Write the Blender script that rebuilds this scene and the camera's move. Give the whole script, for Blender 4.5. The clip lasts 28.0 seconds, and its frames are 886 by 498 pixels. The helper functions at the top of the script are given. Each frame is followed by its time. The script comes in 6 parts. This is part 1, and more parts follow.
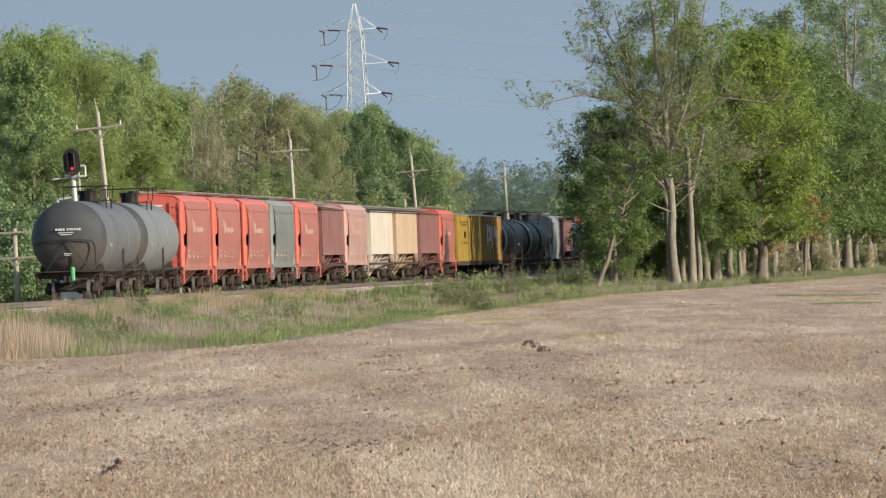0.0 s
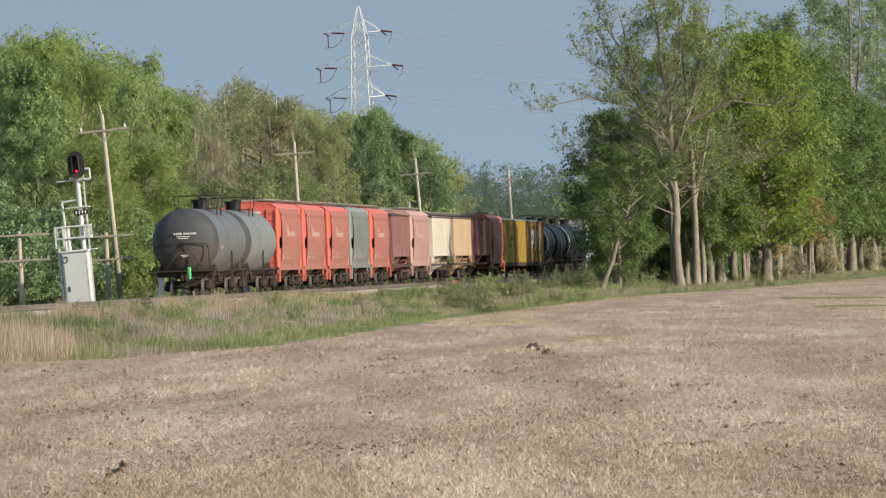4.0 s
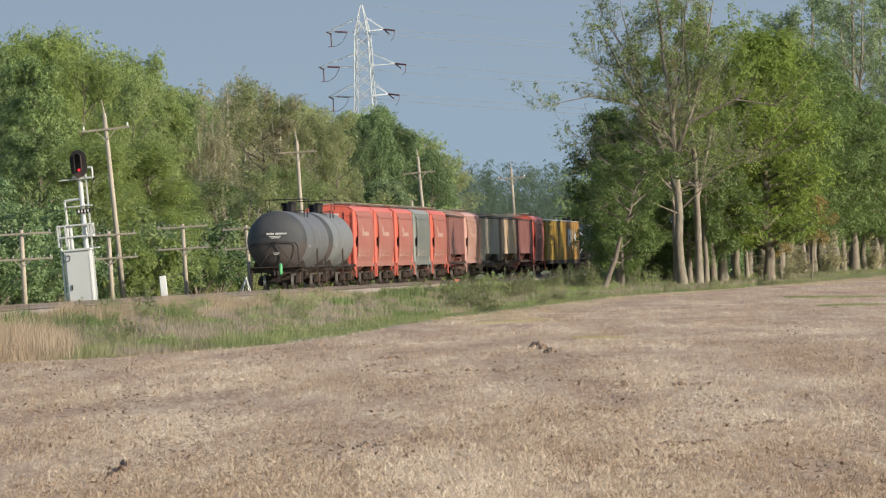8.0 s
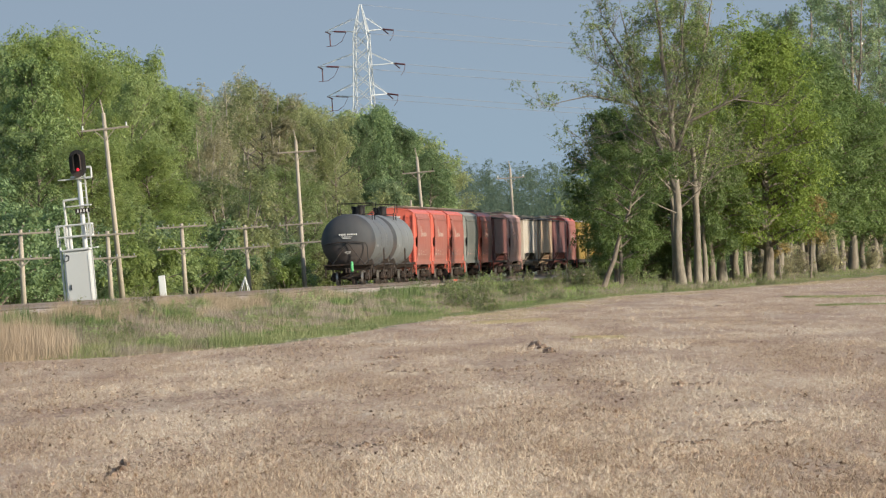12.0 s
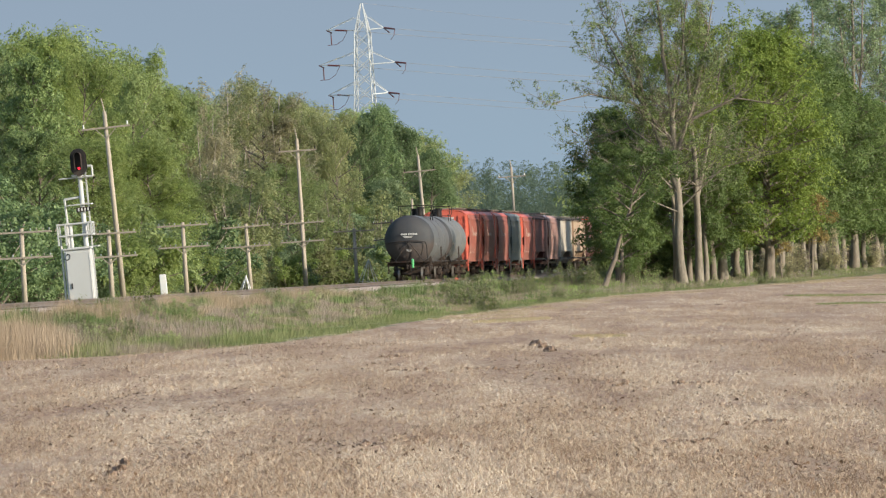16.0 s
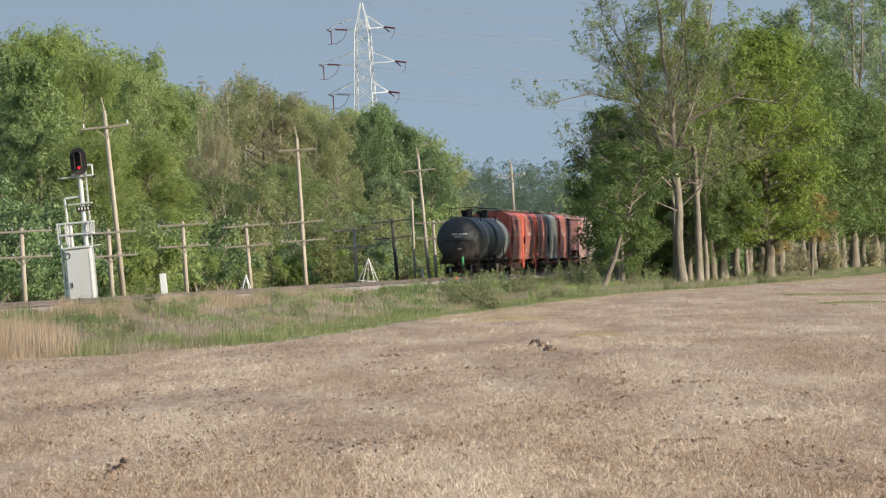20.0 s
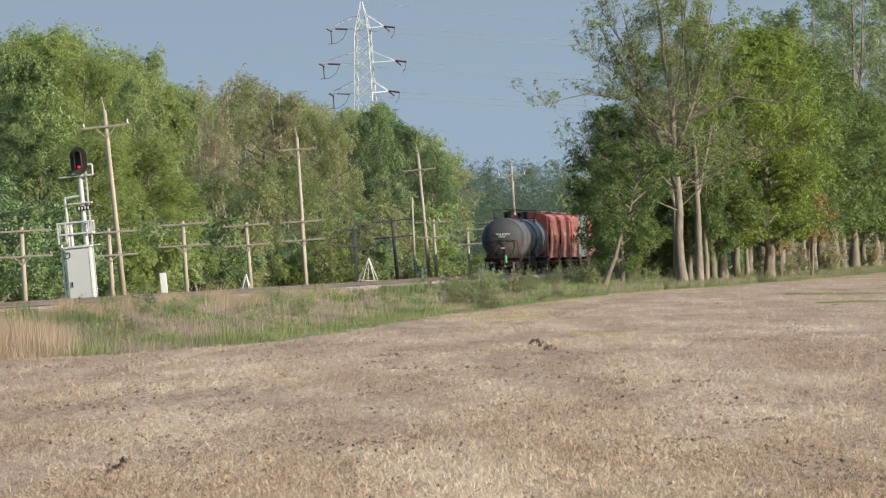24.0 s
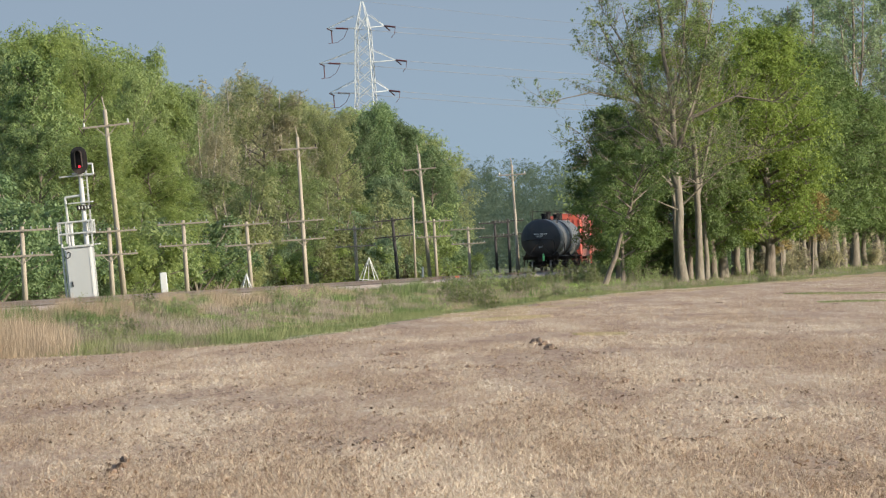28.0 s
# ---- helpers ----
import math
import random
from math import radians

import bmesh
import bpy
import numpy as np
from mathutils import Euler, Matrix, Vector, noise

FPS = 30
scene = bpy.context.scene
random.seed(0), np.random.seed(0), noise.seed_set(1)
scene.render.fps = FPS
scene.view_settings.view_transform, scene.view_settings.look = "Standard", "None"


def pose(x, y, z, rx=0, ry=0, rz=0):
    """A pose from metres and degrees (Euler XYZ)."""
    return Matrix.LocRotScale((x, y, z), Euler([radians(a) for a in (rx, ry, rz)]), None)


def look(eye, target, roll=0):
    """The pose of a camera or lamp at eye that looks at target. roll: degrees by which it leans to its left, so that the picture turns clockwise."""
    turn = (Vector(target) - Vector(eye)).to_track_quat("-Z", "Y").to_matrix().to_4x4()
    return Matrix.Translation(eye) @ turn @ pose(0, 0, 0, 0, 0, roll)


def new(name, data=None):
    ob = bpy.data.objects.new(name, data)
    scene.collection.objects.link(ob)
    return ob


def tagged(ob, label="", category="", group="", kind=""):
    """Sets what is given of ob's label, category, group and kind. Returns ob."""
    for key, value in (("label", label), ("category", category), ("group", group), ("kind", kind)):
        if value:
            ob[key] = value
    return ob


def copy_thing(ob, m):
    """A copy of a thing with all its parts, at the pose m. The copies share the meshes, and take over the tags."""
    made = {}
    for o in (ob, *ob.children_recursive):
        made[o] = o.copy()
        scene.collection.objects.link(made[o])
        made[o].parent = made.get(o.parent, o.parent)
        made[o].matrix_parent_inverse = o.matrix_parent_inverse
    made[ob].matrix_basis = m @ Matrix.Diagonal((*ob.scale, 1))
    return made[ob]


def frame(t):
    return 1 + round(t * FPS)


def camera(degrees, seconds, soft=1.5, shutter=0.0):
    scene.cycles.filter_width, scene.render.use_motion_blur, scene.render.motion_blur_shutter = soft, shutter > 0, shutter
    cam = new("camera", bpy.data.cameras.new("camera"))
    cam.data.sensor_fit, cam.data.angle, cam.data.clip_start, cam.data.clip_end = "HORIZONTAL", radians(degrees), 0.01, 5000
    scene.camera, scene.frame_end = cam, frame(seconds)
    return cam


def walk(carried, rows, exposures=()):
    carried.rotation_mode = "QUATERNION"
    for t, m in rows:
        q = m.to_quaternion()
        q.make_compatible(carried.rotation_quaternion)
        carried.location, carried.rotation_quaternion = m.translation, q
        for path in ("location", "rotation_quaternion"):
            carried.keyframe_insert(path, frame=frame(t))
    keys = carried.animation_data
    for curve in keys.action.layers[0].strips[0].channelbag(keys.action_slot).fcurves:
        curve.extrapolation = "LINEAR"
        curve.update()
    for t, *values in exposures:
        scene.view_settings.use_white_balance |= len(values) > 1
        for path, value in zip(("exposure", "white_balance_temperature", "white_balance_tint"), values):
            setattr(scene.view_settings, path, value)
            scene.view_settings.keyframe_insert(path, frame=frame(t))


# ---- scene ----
cam = camera(2 * math.degrees(math.atan(784 / 18600)), 28.0, soft=1.25)

EYE_Z = 2.3
LEAN = pose(0, 0, 0, 0, 0, -2.0)
SWAY = [  # seconds, sideways metres, pan and tilt in degrees
    (0.0, -0.035, -0.044, 0.0094), (0.5, -0.039, -0.0412, 0.0151), (1.0, -0.043, -0.0395, 0.0183), (1.5, -0.046, -0.0377, 0.02),
    (2.0, -0.046, -0.0345, 0.0216), (2.5, -0.043, -0.0305, 0.0235), (3.0, -0.042, -0.027, 0.0249), (3.5, -0.042, -0.0244, 0.0254),
    (5.5, -0.023, -0.011, 0.0236), (6.0, -0.019, -0.0076, 0.0227), (7.0, -0.017, -0.0088, 0.0205), (8.0, -0.012, -0.0046, 0.0188),
    (9.0, -0.018, -0.0081, 0.0204), (10.0, -0.028, -0.0133, 0.0219), (11.0, -0.029, -0.0143, 0.0213), (12.0, -0.021, -0.011, 0.0173),
    (14.5, -0.011, -0.0046, 0.0125), (16.0, -0.009, -0.004, 0.0106), (18.0, -0.007, -0.004, 0.0077), (20.0, -0.008, -0.0038, 0.0061),
    (21.5, -0.008, -0.0035, 0.0047), (24.0, -0.006, -0.0028, 0.003), (26.0, -0.006, -0.0026, 0.0012), (28.0, 0.0, 0.0, 0.0)]
walk(cam, [(t, pose(x, 0, EYE_Z, 90 + 0.0733 + tilt, 0, pan) @ LEAN) for t, x, pan, tilt in SWAY], [(0.0, 0.6), (11.0, 0.6), (20.0, 0.645), (28.0, 0.655)])

# ---- light ----
SUN_AZ, SUN_EL = radians(121), radians(20)  # clockwise from +y
world = bpy.data.worlds.new("world")
scene.world = world
world.use_nodes = True
wn = world.node_tree.nodes
sky = wn.new("ShaderNodeTexSky")
sky.sky_type, sky.sun_disc = "NISHITA", False
sky.sun_elevation, sky.sun_rotation = SUN_EL, SUN_AZ
sky.air_density, sky.dust_density, sky.ozone_density = 1.0, 0.4, 2.0
haze = wn.new("ShaderNodeMix")  # warm evening haze over the whole sky
haze.data_type, haze.blend_type = "RGBA", "MULTIPLY"
haze.inputs[0].default_value, haze.inputs[7].default_value = 1.0, (1.0, 0.95, 0.87, 1)
world.node_tree.links.new(sky.outputs[0], haze.inputs[6])
world.node_tree.links.new(haze.outputs[2], wn["Background"].inputs[0])
wn["Background"].inputs[1].default_value = 0.16
sun = new("sun", bpy.data.lights.new("sun", "SUN"))
sun.data.energy, sun.data.angle, sun.data.color = 4.8, radians(0.6), (1.0, 0.90, 0.73)
sun.matrix_basis = look((math.sin(SUN_AZ) * math.cos(SUN_EL) * 100, math.cos(SUN_AZ) * math.cos(SUN_EL) * 100, math.sin(SUN_EL) * 100), (0, 0, 0))


# ---- materials ----
def nodes_of(name):
    m = bpy.data.materials.new(name)
    m.use_nodes = True
    nt = m.node_tree
    return m, nt, nt.nodes["Principled BSDF"]


def link(nt, a, b):
    nt.links.new(a, b)


def ramp(nt, src, stops):
    r = nt.nodes.new("ShaderNodeValToRGB")
    els = r.color_ramp.elements
    while len(els) < len(stops):
        els.new(0.5)
    for e, (p, c) in zip(els, stops):
        e.position, e.color = p, (*c, 1)
    link(nt, src, r.inputs[0])
    return r.outputs[0]


def noise_of(nt, coord, scale, detail=4, rough=0.6, stretch=(1, 1, 1)):
    mp = nt.nodes.new("ShaderNodeMapping")
    mp.inputs["Scale"].default_value = stretch
    link(nt, coord, mp.inputs[0])
    n = nt.nodes.new("ShaderNodeTexNoise")
    n.inputs["Scale"].default_value, n.inputs["Detail"].default_value, n.inputs["Roughness"].default_value = scale, detail, rough
    link(nt, mp.outputs[0], n.inputs["Vector"])
    return n.outputs["Fac"]


def mixc(nt, fac, a, b, mode="MIX"):
    m = nt.nodes.new("ShaderNodeMix")
    m.data_type, m.blend_type = "RGBA", mode
    for sock, v in ((m.inputs[0], fac), (m.inputs[6], a), (m.inputs[7], b)):
        if isinstance(v, (int, float)):
            sock.default_value = v
        elif isinstance(v, tuple):
            sock.default_value = (*v, 1)
        else:
            link(nt, v, sock)
    return m.outputs[2]


def bump(nt, bsdf, height, strength, dist=0.02):
    b = nt.nodes.new("ShaderNodeBump")
    b.inputs["Strength"].default_value, b.inputs["Distance"].default_value = strength, dist
    link(nt, height, b.inputs["Height"])
    link(nt, b.outputs[0], bsdf.inputs["Normal"])


def sharp(nt, v, lo, hi):
    m = nt.nodes.new("ShaderNodeMapRange")
    m.inputs[1].default_value, m.inputs[2].default_value = lo, hi
    link(nt, v, m.inputs[0])
    return m.outputs[0]


def paint(name, col, rough=0.55, dirt=(0.16, 0.10, 0.07), amount=0.5, rust=0.25, metal=0.0, fade=0.25, low=None, spec=0.5):
    """Weathered paint on steel: faded patches, vertical streaks of dirt, rust spots."""
    m, nt, b = nodes_of(name)
    col = tuple(c * 0.66 for c in col)
    co = nt.nodes.new("ShaderNodeTexCoord").outputs["Object"]
    big = noise_of(nt, co, 0.5, 5)
    streak = noise_of(nt, co, 1.2, 6, 0.7, (1.0, 0.38, 0.12))
    spots = noise_of(nt, co, 3.0, 8, 0.75, (1.0, 0.35, 1.0))
    light = tuple(min(1, c + (0.45 - c) * fade) for c in col)
    c = mixc(nt, sharp(nt, big, 0.35, 0.7), col, light)
    s = nt.nodes.new("ShaderNodeMath")
    s.operation = "MULTIPLY"
    s.inputs[1].default_value = amount
    link(nt, sharp(nt, streak, 0.45, 0.75), s.inputs[0])
    c = mixc(nt, s.outputs[0], c, dirt)
    r = nt.nodes.new("ShaderNodeMath")
    r.operation = "MULTIPLY"
    r.inputs[1].default_value = rust
    link(nt, sharp(nt, spots, 0.58, 0.68), r.inputs[0])
    c = mixc(nt, r.outputs[0], c, (0.14, 0.05, 0.025))
    if low:  # rust and brake dust splashed up to a wavy line
        sep = nt.nodes.new("ShaderNodeSeparateXYZ")
        link(nt, co, sep.inputs[0])
        add = nt.nodes.new("ShaderNodeMath")
        add.operation = "MULTIPLY_ADD"
        add.inputs[1].default_value = -0.9
        link(nt, noise_of(nt, co, 0.9, 5), add.inputs[0])
        link(nt, sep.outputs[2], add.inputs[2])
        k = nt.nodes.new("ShaderNodeMath")
        k.operation = "MULTIPLY"
        k.inputs[1].default_value = 0.35
        link(nt, sharp(nt, add.outputs[0], low[0] - 0.25, low[0] - 0.75), k.inputs[0])
        c = mixc(nt, k.outputs[0], c, low[1])
    link(nt, c, b.inputs["Base Color"])
    b.inputs["Roughness"].default_value, b.inputs["Metallic"].default_value = rough, metal
    b.inputs["Specular IOR Level"].default_value = spec
    bump(nt, b, spots, 0.15, 0.01)
    return m


def leaf(name, dark, mid, bright, trans=0.5):
    m, nt, b = nodes_of(name)
    geo = nt.nodes.new("ShaderNodeNewGeometry")
    info = nt.nodes.new("ShaderNodeObjectInfo")
    co = nt.nodes.new("ShaderNodeTexCoord").outputs["Object"]
    c = ramp(nt, geo.outputs["Random Per Island"], [(0.0, dark), (0.55, mid), (1.0, bright)])
    patch = noise_of(nt, co, 0.28, 3)
    c = mixc(nt, sharp(nt, patch, 0.35, 0.7), c, mixc(nt, 0.5, c, bright))
    h = nt.nodes.new("ShaderNodeHueSaturation")
    mr = nt.nodes.new("ShaderNodeMapRange")
    mr.inputs[3].default_value, mr.inputs[4].default_value = 0.8, 1.22
    link(nt, info.outputs["Random"], mr.inputs[0])
    link(nt, mr.outputs[0], h.inputs["Value"])
    link(nt, c, h.inputs["Color"])
    link(nt, h.outputs[0], b.inputs["Base Color"])
    b.inputs["Roughness"].default_value = 0.6
    t = nt.nodes.new("ShaderNodeBsdfTranslucent")
    link(nt, h.outputs[0], t.inputs[0])
    mx = nt.nodes.new("ShaderNodeMixShader")
    mx.inputs[0].default_value = trans
    link(nt, b.outputs[0], mx.inputs[1])
    link(nt, t.outputs[0], mx.inputs[2])
    link(nt, mx.outputs[0], nt.nodes["Material Output"].inputs[0])
    return m


def grain(name, stops, scale=3.0, stretch=(1, 1, 1), rough=0.85, bumps=0.5, big=0.3, dist=0.03, world_space=False):
    """Natural matter: two scales of noise through a colour ramp."""
    m, nt, b = nodes_of(name)
    if world_space:
        co = nt.nodes.new("ShaderNodeNewGeometry").outputs["Position"]
    else:
        co = nt.nodes.new("ShaderNodeTexCoord").outputs["Object"]
    n1, n2 = noise_of(nt, co, scale, 8, 0.7, stretch), noise_of(nt, co, scale * 0.09, 4, 0.6, stretch)
    a = nt.nodes.new("ShaderNodeMix")
    a.inputs[0].default_value = big
    link(nt, n1, a.inputs[2])
    link(nt, n2, a.inputs[3])
    link(nt, ramp(nt, a.outputs[0], stops), b.inputs["Base Color"])
    b.inputs["Roughness"].default_value = rough
    bump(nt, b, n1, bumps, dist)
    return m


def straw(name, stops, trans=0.15, scale=0.12, stretch=(1, 0.5, 1), share=0.35):
    m, nt, b = nodes_of(name)
    geo = nt.nodes.new("ShaderNodeNewGeometry")
    patch = noise_of(nt, geo.outputs["Position"], scale, 4, 0.6, stretch)
    a = nt.nodes.new("ShaderNodeMix")
    a.inputs[0].default_value = share
    link(nt, geo.outputs["Random Per Island"], a.inputs[2])
    link(nt, sharp(nt, patch, 0.38, 0.62), a.inputs[3])
    link(nt, ramp(nt, a.outputs[0], stops), b.inputs["Base Color"])
    b.inputs["Roughness"].default_value = 0.7
    t = nt.nodes.new("ShaderNodeBsdfTranslucent")
    link(nt, ramp(nt, a.outputs[0], stops), t.inputs[0])
    mx = nt.nodes.new("ShaderNodeMixShader")
    mx.inputs[0].default_value = trans
    link(nt, b.outputs[0], mx.inputs[1])
    link(nt, t.outputs[0], mx.inputs[2])
    link(nt, mx.outputs[0], nt.nodes["Material Output"].inputs[0])
    return m


FIELD = grain("stubble_soil", [(0.32, (0.12, 0.068, 0.044)), (0.44, (0.25, 0.145, 0.09)), (0.53, (0.345, 0.235, 0.155)), (0.64, (0.46, 0.365, 0.262))], 6.5, (1, 0.07, 1), bumps=0.9, big=0.45, dist=0.04, world_space=True)
BANK = grain("bank_soil", [(0.3, (0.05, 0.05, 0.02)), (0.5, (0.12, 0.13, 0.04)), (0.62, (0.24, 0.18, 0.11)), (0.8, (0.33, 0.25, 0.17))], 2.0, (1, 0.4, 1), bumps=0.8, world_space=True)
WOODFLOOR = grain("wood_floor_soil", [(0.3, (0.06, 0.06, 0.03)), (0.6, (0.12, 0.12, 0.055)), (0.8, (0.20, 0.17, 0.10))], 1.5, bumps=0.8, world_space=True)
CLOD = grain("damp_soil", [(0.3, (0.10, 0.066, 0.046)), (0.6, (0.19, 0.125, 0.086)), (0.8, (0.30, 0.21, 0.145))], 6.0, bumps=0.8, world_space=True)
BALLAST = grain("ballast_stone", [(0.3, (0.13, 0.10, 0.085)), (0.5, (0.29, 0.235, 0.20)), (0.7, (0.43, 0.36, 0.31))], 9.0, bumps=1.0, world_space=True)
RAIL = paint("rail_steel", (0.12, 0.07, 0.05), 0.5, metal=0.3)
TIE = grain("tie_timber", [(0.3, (0.04, 0.03, 0.025)), (0.7, (0.14, 0.11, 0.09))], 6.0, (1, 8, 8))
BARK = grain("bark", [(0.3, (0.06, 0.046, 0.036)), (0.48, (0.125, 0.10, 0.078)), (0.7, (0.26, 0.225, 0.18))], 3.0, (2.5, 2.5, 0.5), bumps=1.0)
PALEBARK = grain("pale_bark", [(0.3, (0.20, 0.17, 0.13)), (0.7, (0.46, 0.41, 0.34))], 3.0)
ROUGHBARK = grain("pale_rough_bark", [(0.3, (0.065, 0.053, 0.04)), (0.45, (0.13, 0.11, 0.085)), (0.6, (0.22, 0.19, 0.15)), (0.75, (0.34, 0.30, 0.245))], 2.6, (2.2, 2.2, 0.6), bumps=1.0, big=0.45)
TWIG = grain("twig_bark", [(0.3, (0.10, 0.08, 0.06)), (0.7, (0.26, 0.22, 0.18))], 3.0)
POLE = grain("pole_timber", [(0.25, (0.18, 0.145, 0.11)), (0.5, (0.31, 0.265, 0.21)), (0.75, (0.44, 0.39, 0.32))], 4.0, (6, 6, 0.3), bumps=0.3)
ARMWOOD = grain("weathered_arm_timber", [(0.25, (0.13, 0.105, 0.08)), (0.5, (0.24, 0.205, 0.165)), (0.75, (0.36, 0.315, 0.26))], 4.0, (0.3, 6, 6), bumps=0.3)
DARKPOLE = grain("tarred_timber", [(0.3, (0.02, 0.02, 0.02)), (0.7, (0.07, 0.06, 0.055))], 4.0, (6, 6, 0.3))
GREENLEAF = leaf("leaf_green", (0.175, 0.225, 0.08), (0.245, 0.31, 0.115), (0.33, 0.395, 0.155), 0.52)
ROWLEAF = leaf("leaf_row", (0.10, 0.15, 0.024), (0.155, 0.215, 0.036), (0.225, 0.29, 0.058), 0.45)
ROWLEAFDARK = leaf("leaf_row_dark", (0.06, 0.10, 0.025), (0.095, 0.145, 0.036), (0.145, 0.20, 0.058), 0.42)
OLIVEFRESH = leaf("leaf_young_olive", (0.085, 0.125, 0.04), (0.135, 0.18, 0.06), (0.21, 0.26, 0.10), 0.32)
DARKLEAF = leaf("leaf_dark", (0.07, 0.118, 0.047), (0.125, 0.188, 0.075), (0.20, 0.27, 0.112), 0.42)
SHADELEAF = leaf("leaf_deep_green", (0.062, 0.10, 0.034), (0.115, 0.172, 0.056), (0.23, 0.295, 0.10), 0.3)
OLIVELEAF = leaf("leaf_olive", (0.19, 0.215, 0.085), (0.27, 0.295, 0.125), (0.36, 0.375, 0.18), 0.62)
BUDLEAF = leaf("leaf_budding", (0.25, 0.22, 0.12), (0.345, 0.315, 0.185), (0.44, 0.41, 0.255), 0.6)
FRESHLEAF = leaf("leaf_fresh", (0.175, 0.225, 0.065), (0.245, 0.31, 0.092), (0.33, 0.39, 0.13), 0.62)
RUSTLEAF = leaf("leaf_rusty", (0.15, 0.105, 0.035), (0.24, 0.175, 0.055), (0.32, 0.25, 0.085), 0.4)
PALELEAF = leaf("leaf_pale", (0.11, 0.16, 0.07), (0.19, 0.26, 0.12), (0.30, 0.37, 0.20))
# haze is put into these pale, close-set leaf colours and the strong translucence
HAZEDLEAF = leaf("leaf_far_hazed", (0.165, 0.22, 0.15), (0.19, 0.25, 0.17), (0.225, 0.28, 0.19), 0.8)
WEEDLEAF = leaf("leaf_weed", (0.085, 0.11, 0.035), (0.135, 0.165, 0.055), (0.20, 0.225, 0.085), 0.4)
GRASS = straw("green_grass", [(0.0, (0.075, 0.095, 0.032)), (0.5, (0.15, 0.18, 0.06)), (1.0, (0.28, 0.27, 0.13))], 0.3)
FRESHGRASS = straw("fresh_bright_grass", [(0.0, (0.115, 0.17, 0.035)), (0.5, (0.19, 0.275, 0.058)), (1.0, (0.29, 0.37, 0.11))], 0.4)
MAUVEGRASS = straw("grey_mauve_grass", [(0.0, (0.13, 0.10, 0.078)), (0.5, (0.25, 0.195, 0.158)), (1.0, (0.40, 0.325, 0.27))], 0.25)
WEEDGREEN = straw("weed_green", [(0.0, (0.05, 0.085, 0.022)), (0.5, (0.10, 0.15, 0.04)), (1.0, (0.18, 0.23, 0.075))], 0.3)
DRYGRASS = straw("dry_grass", [(0.0, (0.17, 0.125, 0.08)), (0.5, (0.30, 0.225, 0.148)), (1.0, (0.46, 0.365, 0.25))], 0.25)
REEDS = straw("dry_reeds", [(0.0, (0.23, 0.165, 0.105)), (0.5, (0.34, 0.25, 0.168)), (1.0, (0.47, 0.365, 0.265))], 0.3)
RESIDUE = straw("dark_residue_and_shade", [(0.0, (0.05, 0.033, 0.021)), (0.6, (0.13, 0.078, 0.048)), (1.0, (0.26, 0.16, 0.10))], 0.0)
RESIDUE_PALE = straw("dead_weed_stalks", [(0.0, (0.10, 0.08, 0.055)), (0.6, (0.20, 0.165, 0.12)), (1.0, (0.30, 0.25, 0.19))], 0.15)
OCHREGRASS = straw("ochre_grass", [(0.0, (0.20, 0.165, 0.085)), (0.5, (0.31, 0.255, 0.14)), (1.0, (0.41, 0.345, 0.21))], 0.2)
STUBBLE = straw("corn_stubble", [(0.0, (0.12, 0.07, 0.042)), (0.28, (0.28, 0.19, 0.122)), (0.55, (0.47, 0.375, 0.275)), (1.0, (0.75, 0.665, 0.55))], 0.15, 0.30, (1, 0.05, 1), 0.37)
TANKGREY = paint("tank_grey", (0.075, 0.082, 0.094), 0.6, (0.13, 0.09, 0.07), 0.35, 0.12, fade=0.12)
TANKSIDE = paint("tank_pale_grey", (0.14, 0.15, 0.16), 0.6, (0.13, 0.10, 0.08), 0.4, 0.12, fade=0.15)
# darker than the shells: the shade on the tank ends is put into this paint
TANKHEAD = paint("tank_head_shaded_paint", (0.044, 0.048, 0.056), 0.65, (0.09, 0.075, 0.07), 0.35, 0.05, spec=0.25, fade=0.05, low=(2.5, (0.095, 0.062, 0.045)))
BLACKTANK = paint("tank_black", (0.009, 0.011, 0.016), 0.45, (0.014, 0.014, 0.017), 0.4, 0.03, fade=0.012, spec=0.05)
UNDER = paint("underframe_grime", (0.040, 0.028, 0.022), 0.8, (0.06, 0.042, 0.032), 0.6, 0.5, fade=0.05, spec=0.15)
BLACKSTEEL = paint("black_steel", (0.018, 0.018, 0.020), 0.6, spec=0.12, rust=0.1, fade=0.05)
WHEELRIM = paint("worn_wheel_steel", (0.50, 0.46, 0.42), 0.35, metal=0.7, amount=0.3)
FAINT = paint("faint_stencil_paint", (0.17, 0.175, 0.18), 0.6, amount=0.6, rust=0.2)
FADED = paint("faded_lettering_paint", (0.56, 0.36, 0.30), 0.6, amount=0.6, rust=0.2)
LETTER = paint("lettering_paint", (0.75, 0.74, 0.72), 0.6, amount=0.3, rust=0.05)
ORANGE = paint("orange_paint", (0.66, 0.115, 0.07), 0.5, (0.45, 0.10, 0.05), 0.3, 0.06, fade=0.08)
REDSIDE = paint("dull_red_paint", (0.33, 0.078, 0.052), 0.6, (0.24, 0.075, 0.05), 0.55, 0.14, fade=0.12, low=(2.1, (0.17, 0.075, 0.055)))
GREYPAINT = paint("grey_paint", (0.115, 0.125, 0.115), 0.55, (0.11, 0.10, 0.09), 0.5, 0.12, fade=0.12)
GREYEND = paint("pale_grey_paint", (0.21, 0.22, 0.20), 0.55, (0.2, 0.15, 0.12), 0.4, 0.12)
BROWN = paint("boxcar_brown", (0.19, 0.05, 0.042), 0.65, (0.14, 0.06, 0.05), 0.5, 0.2, fade=0.12)
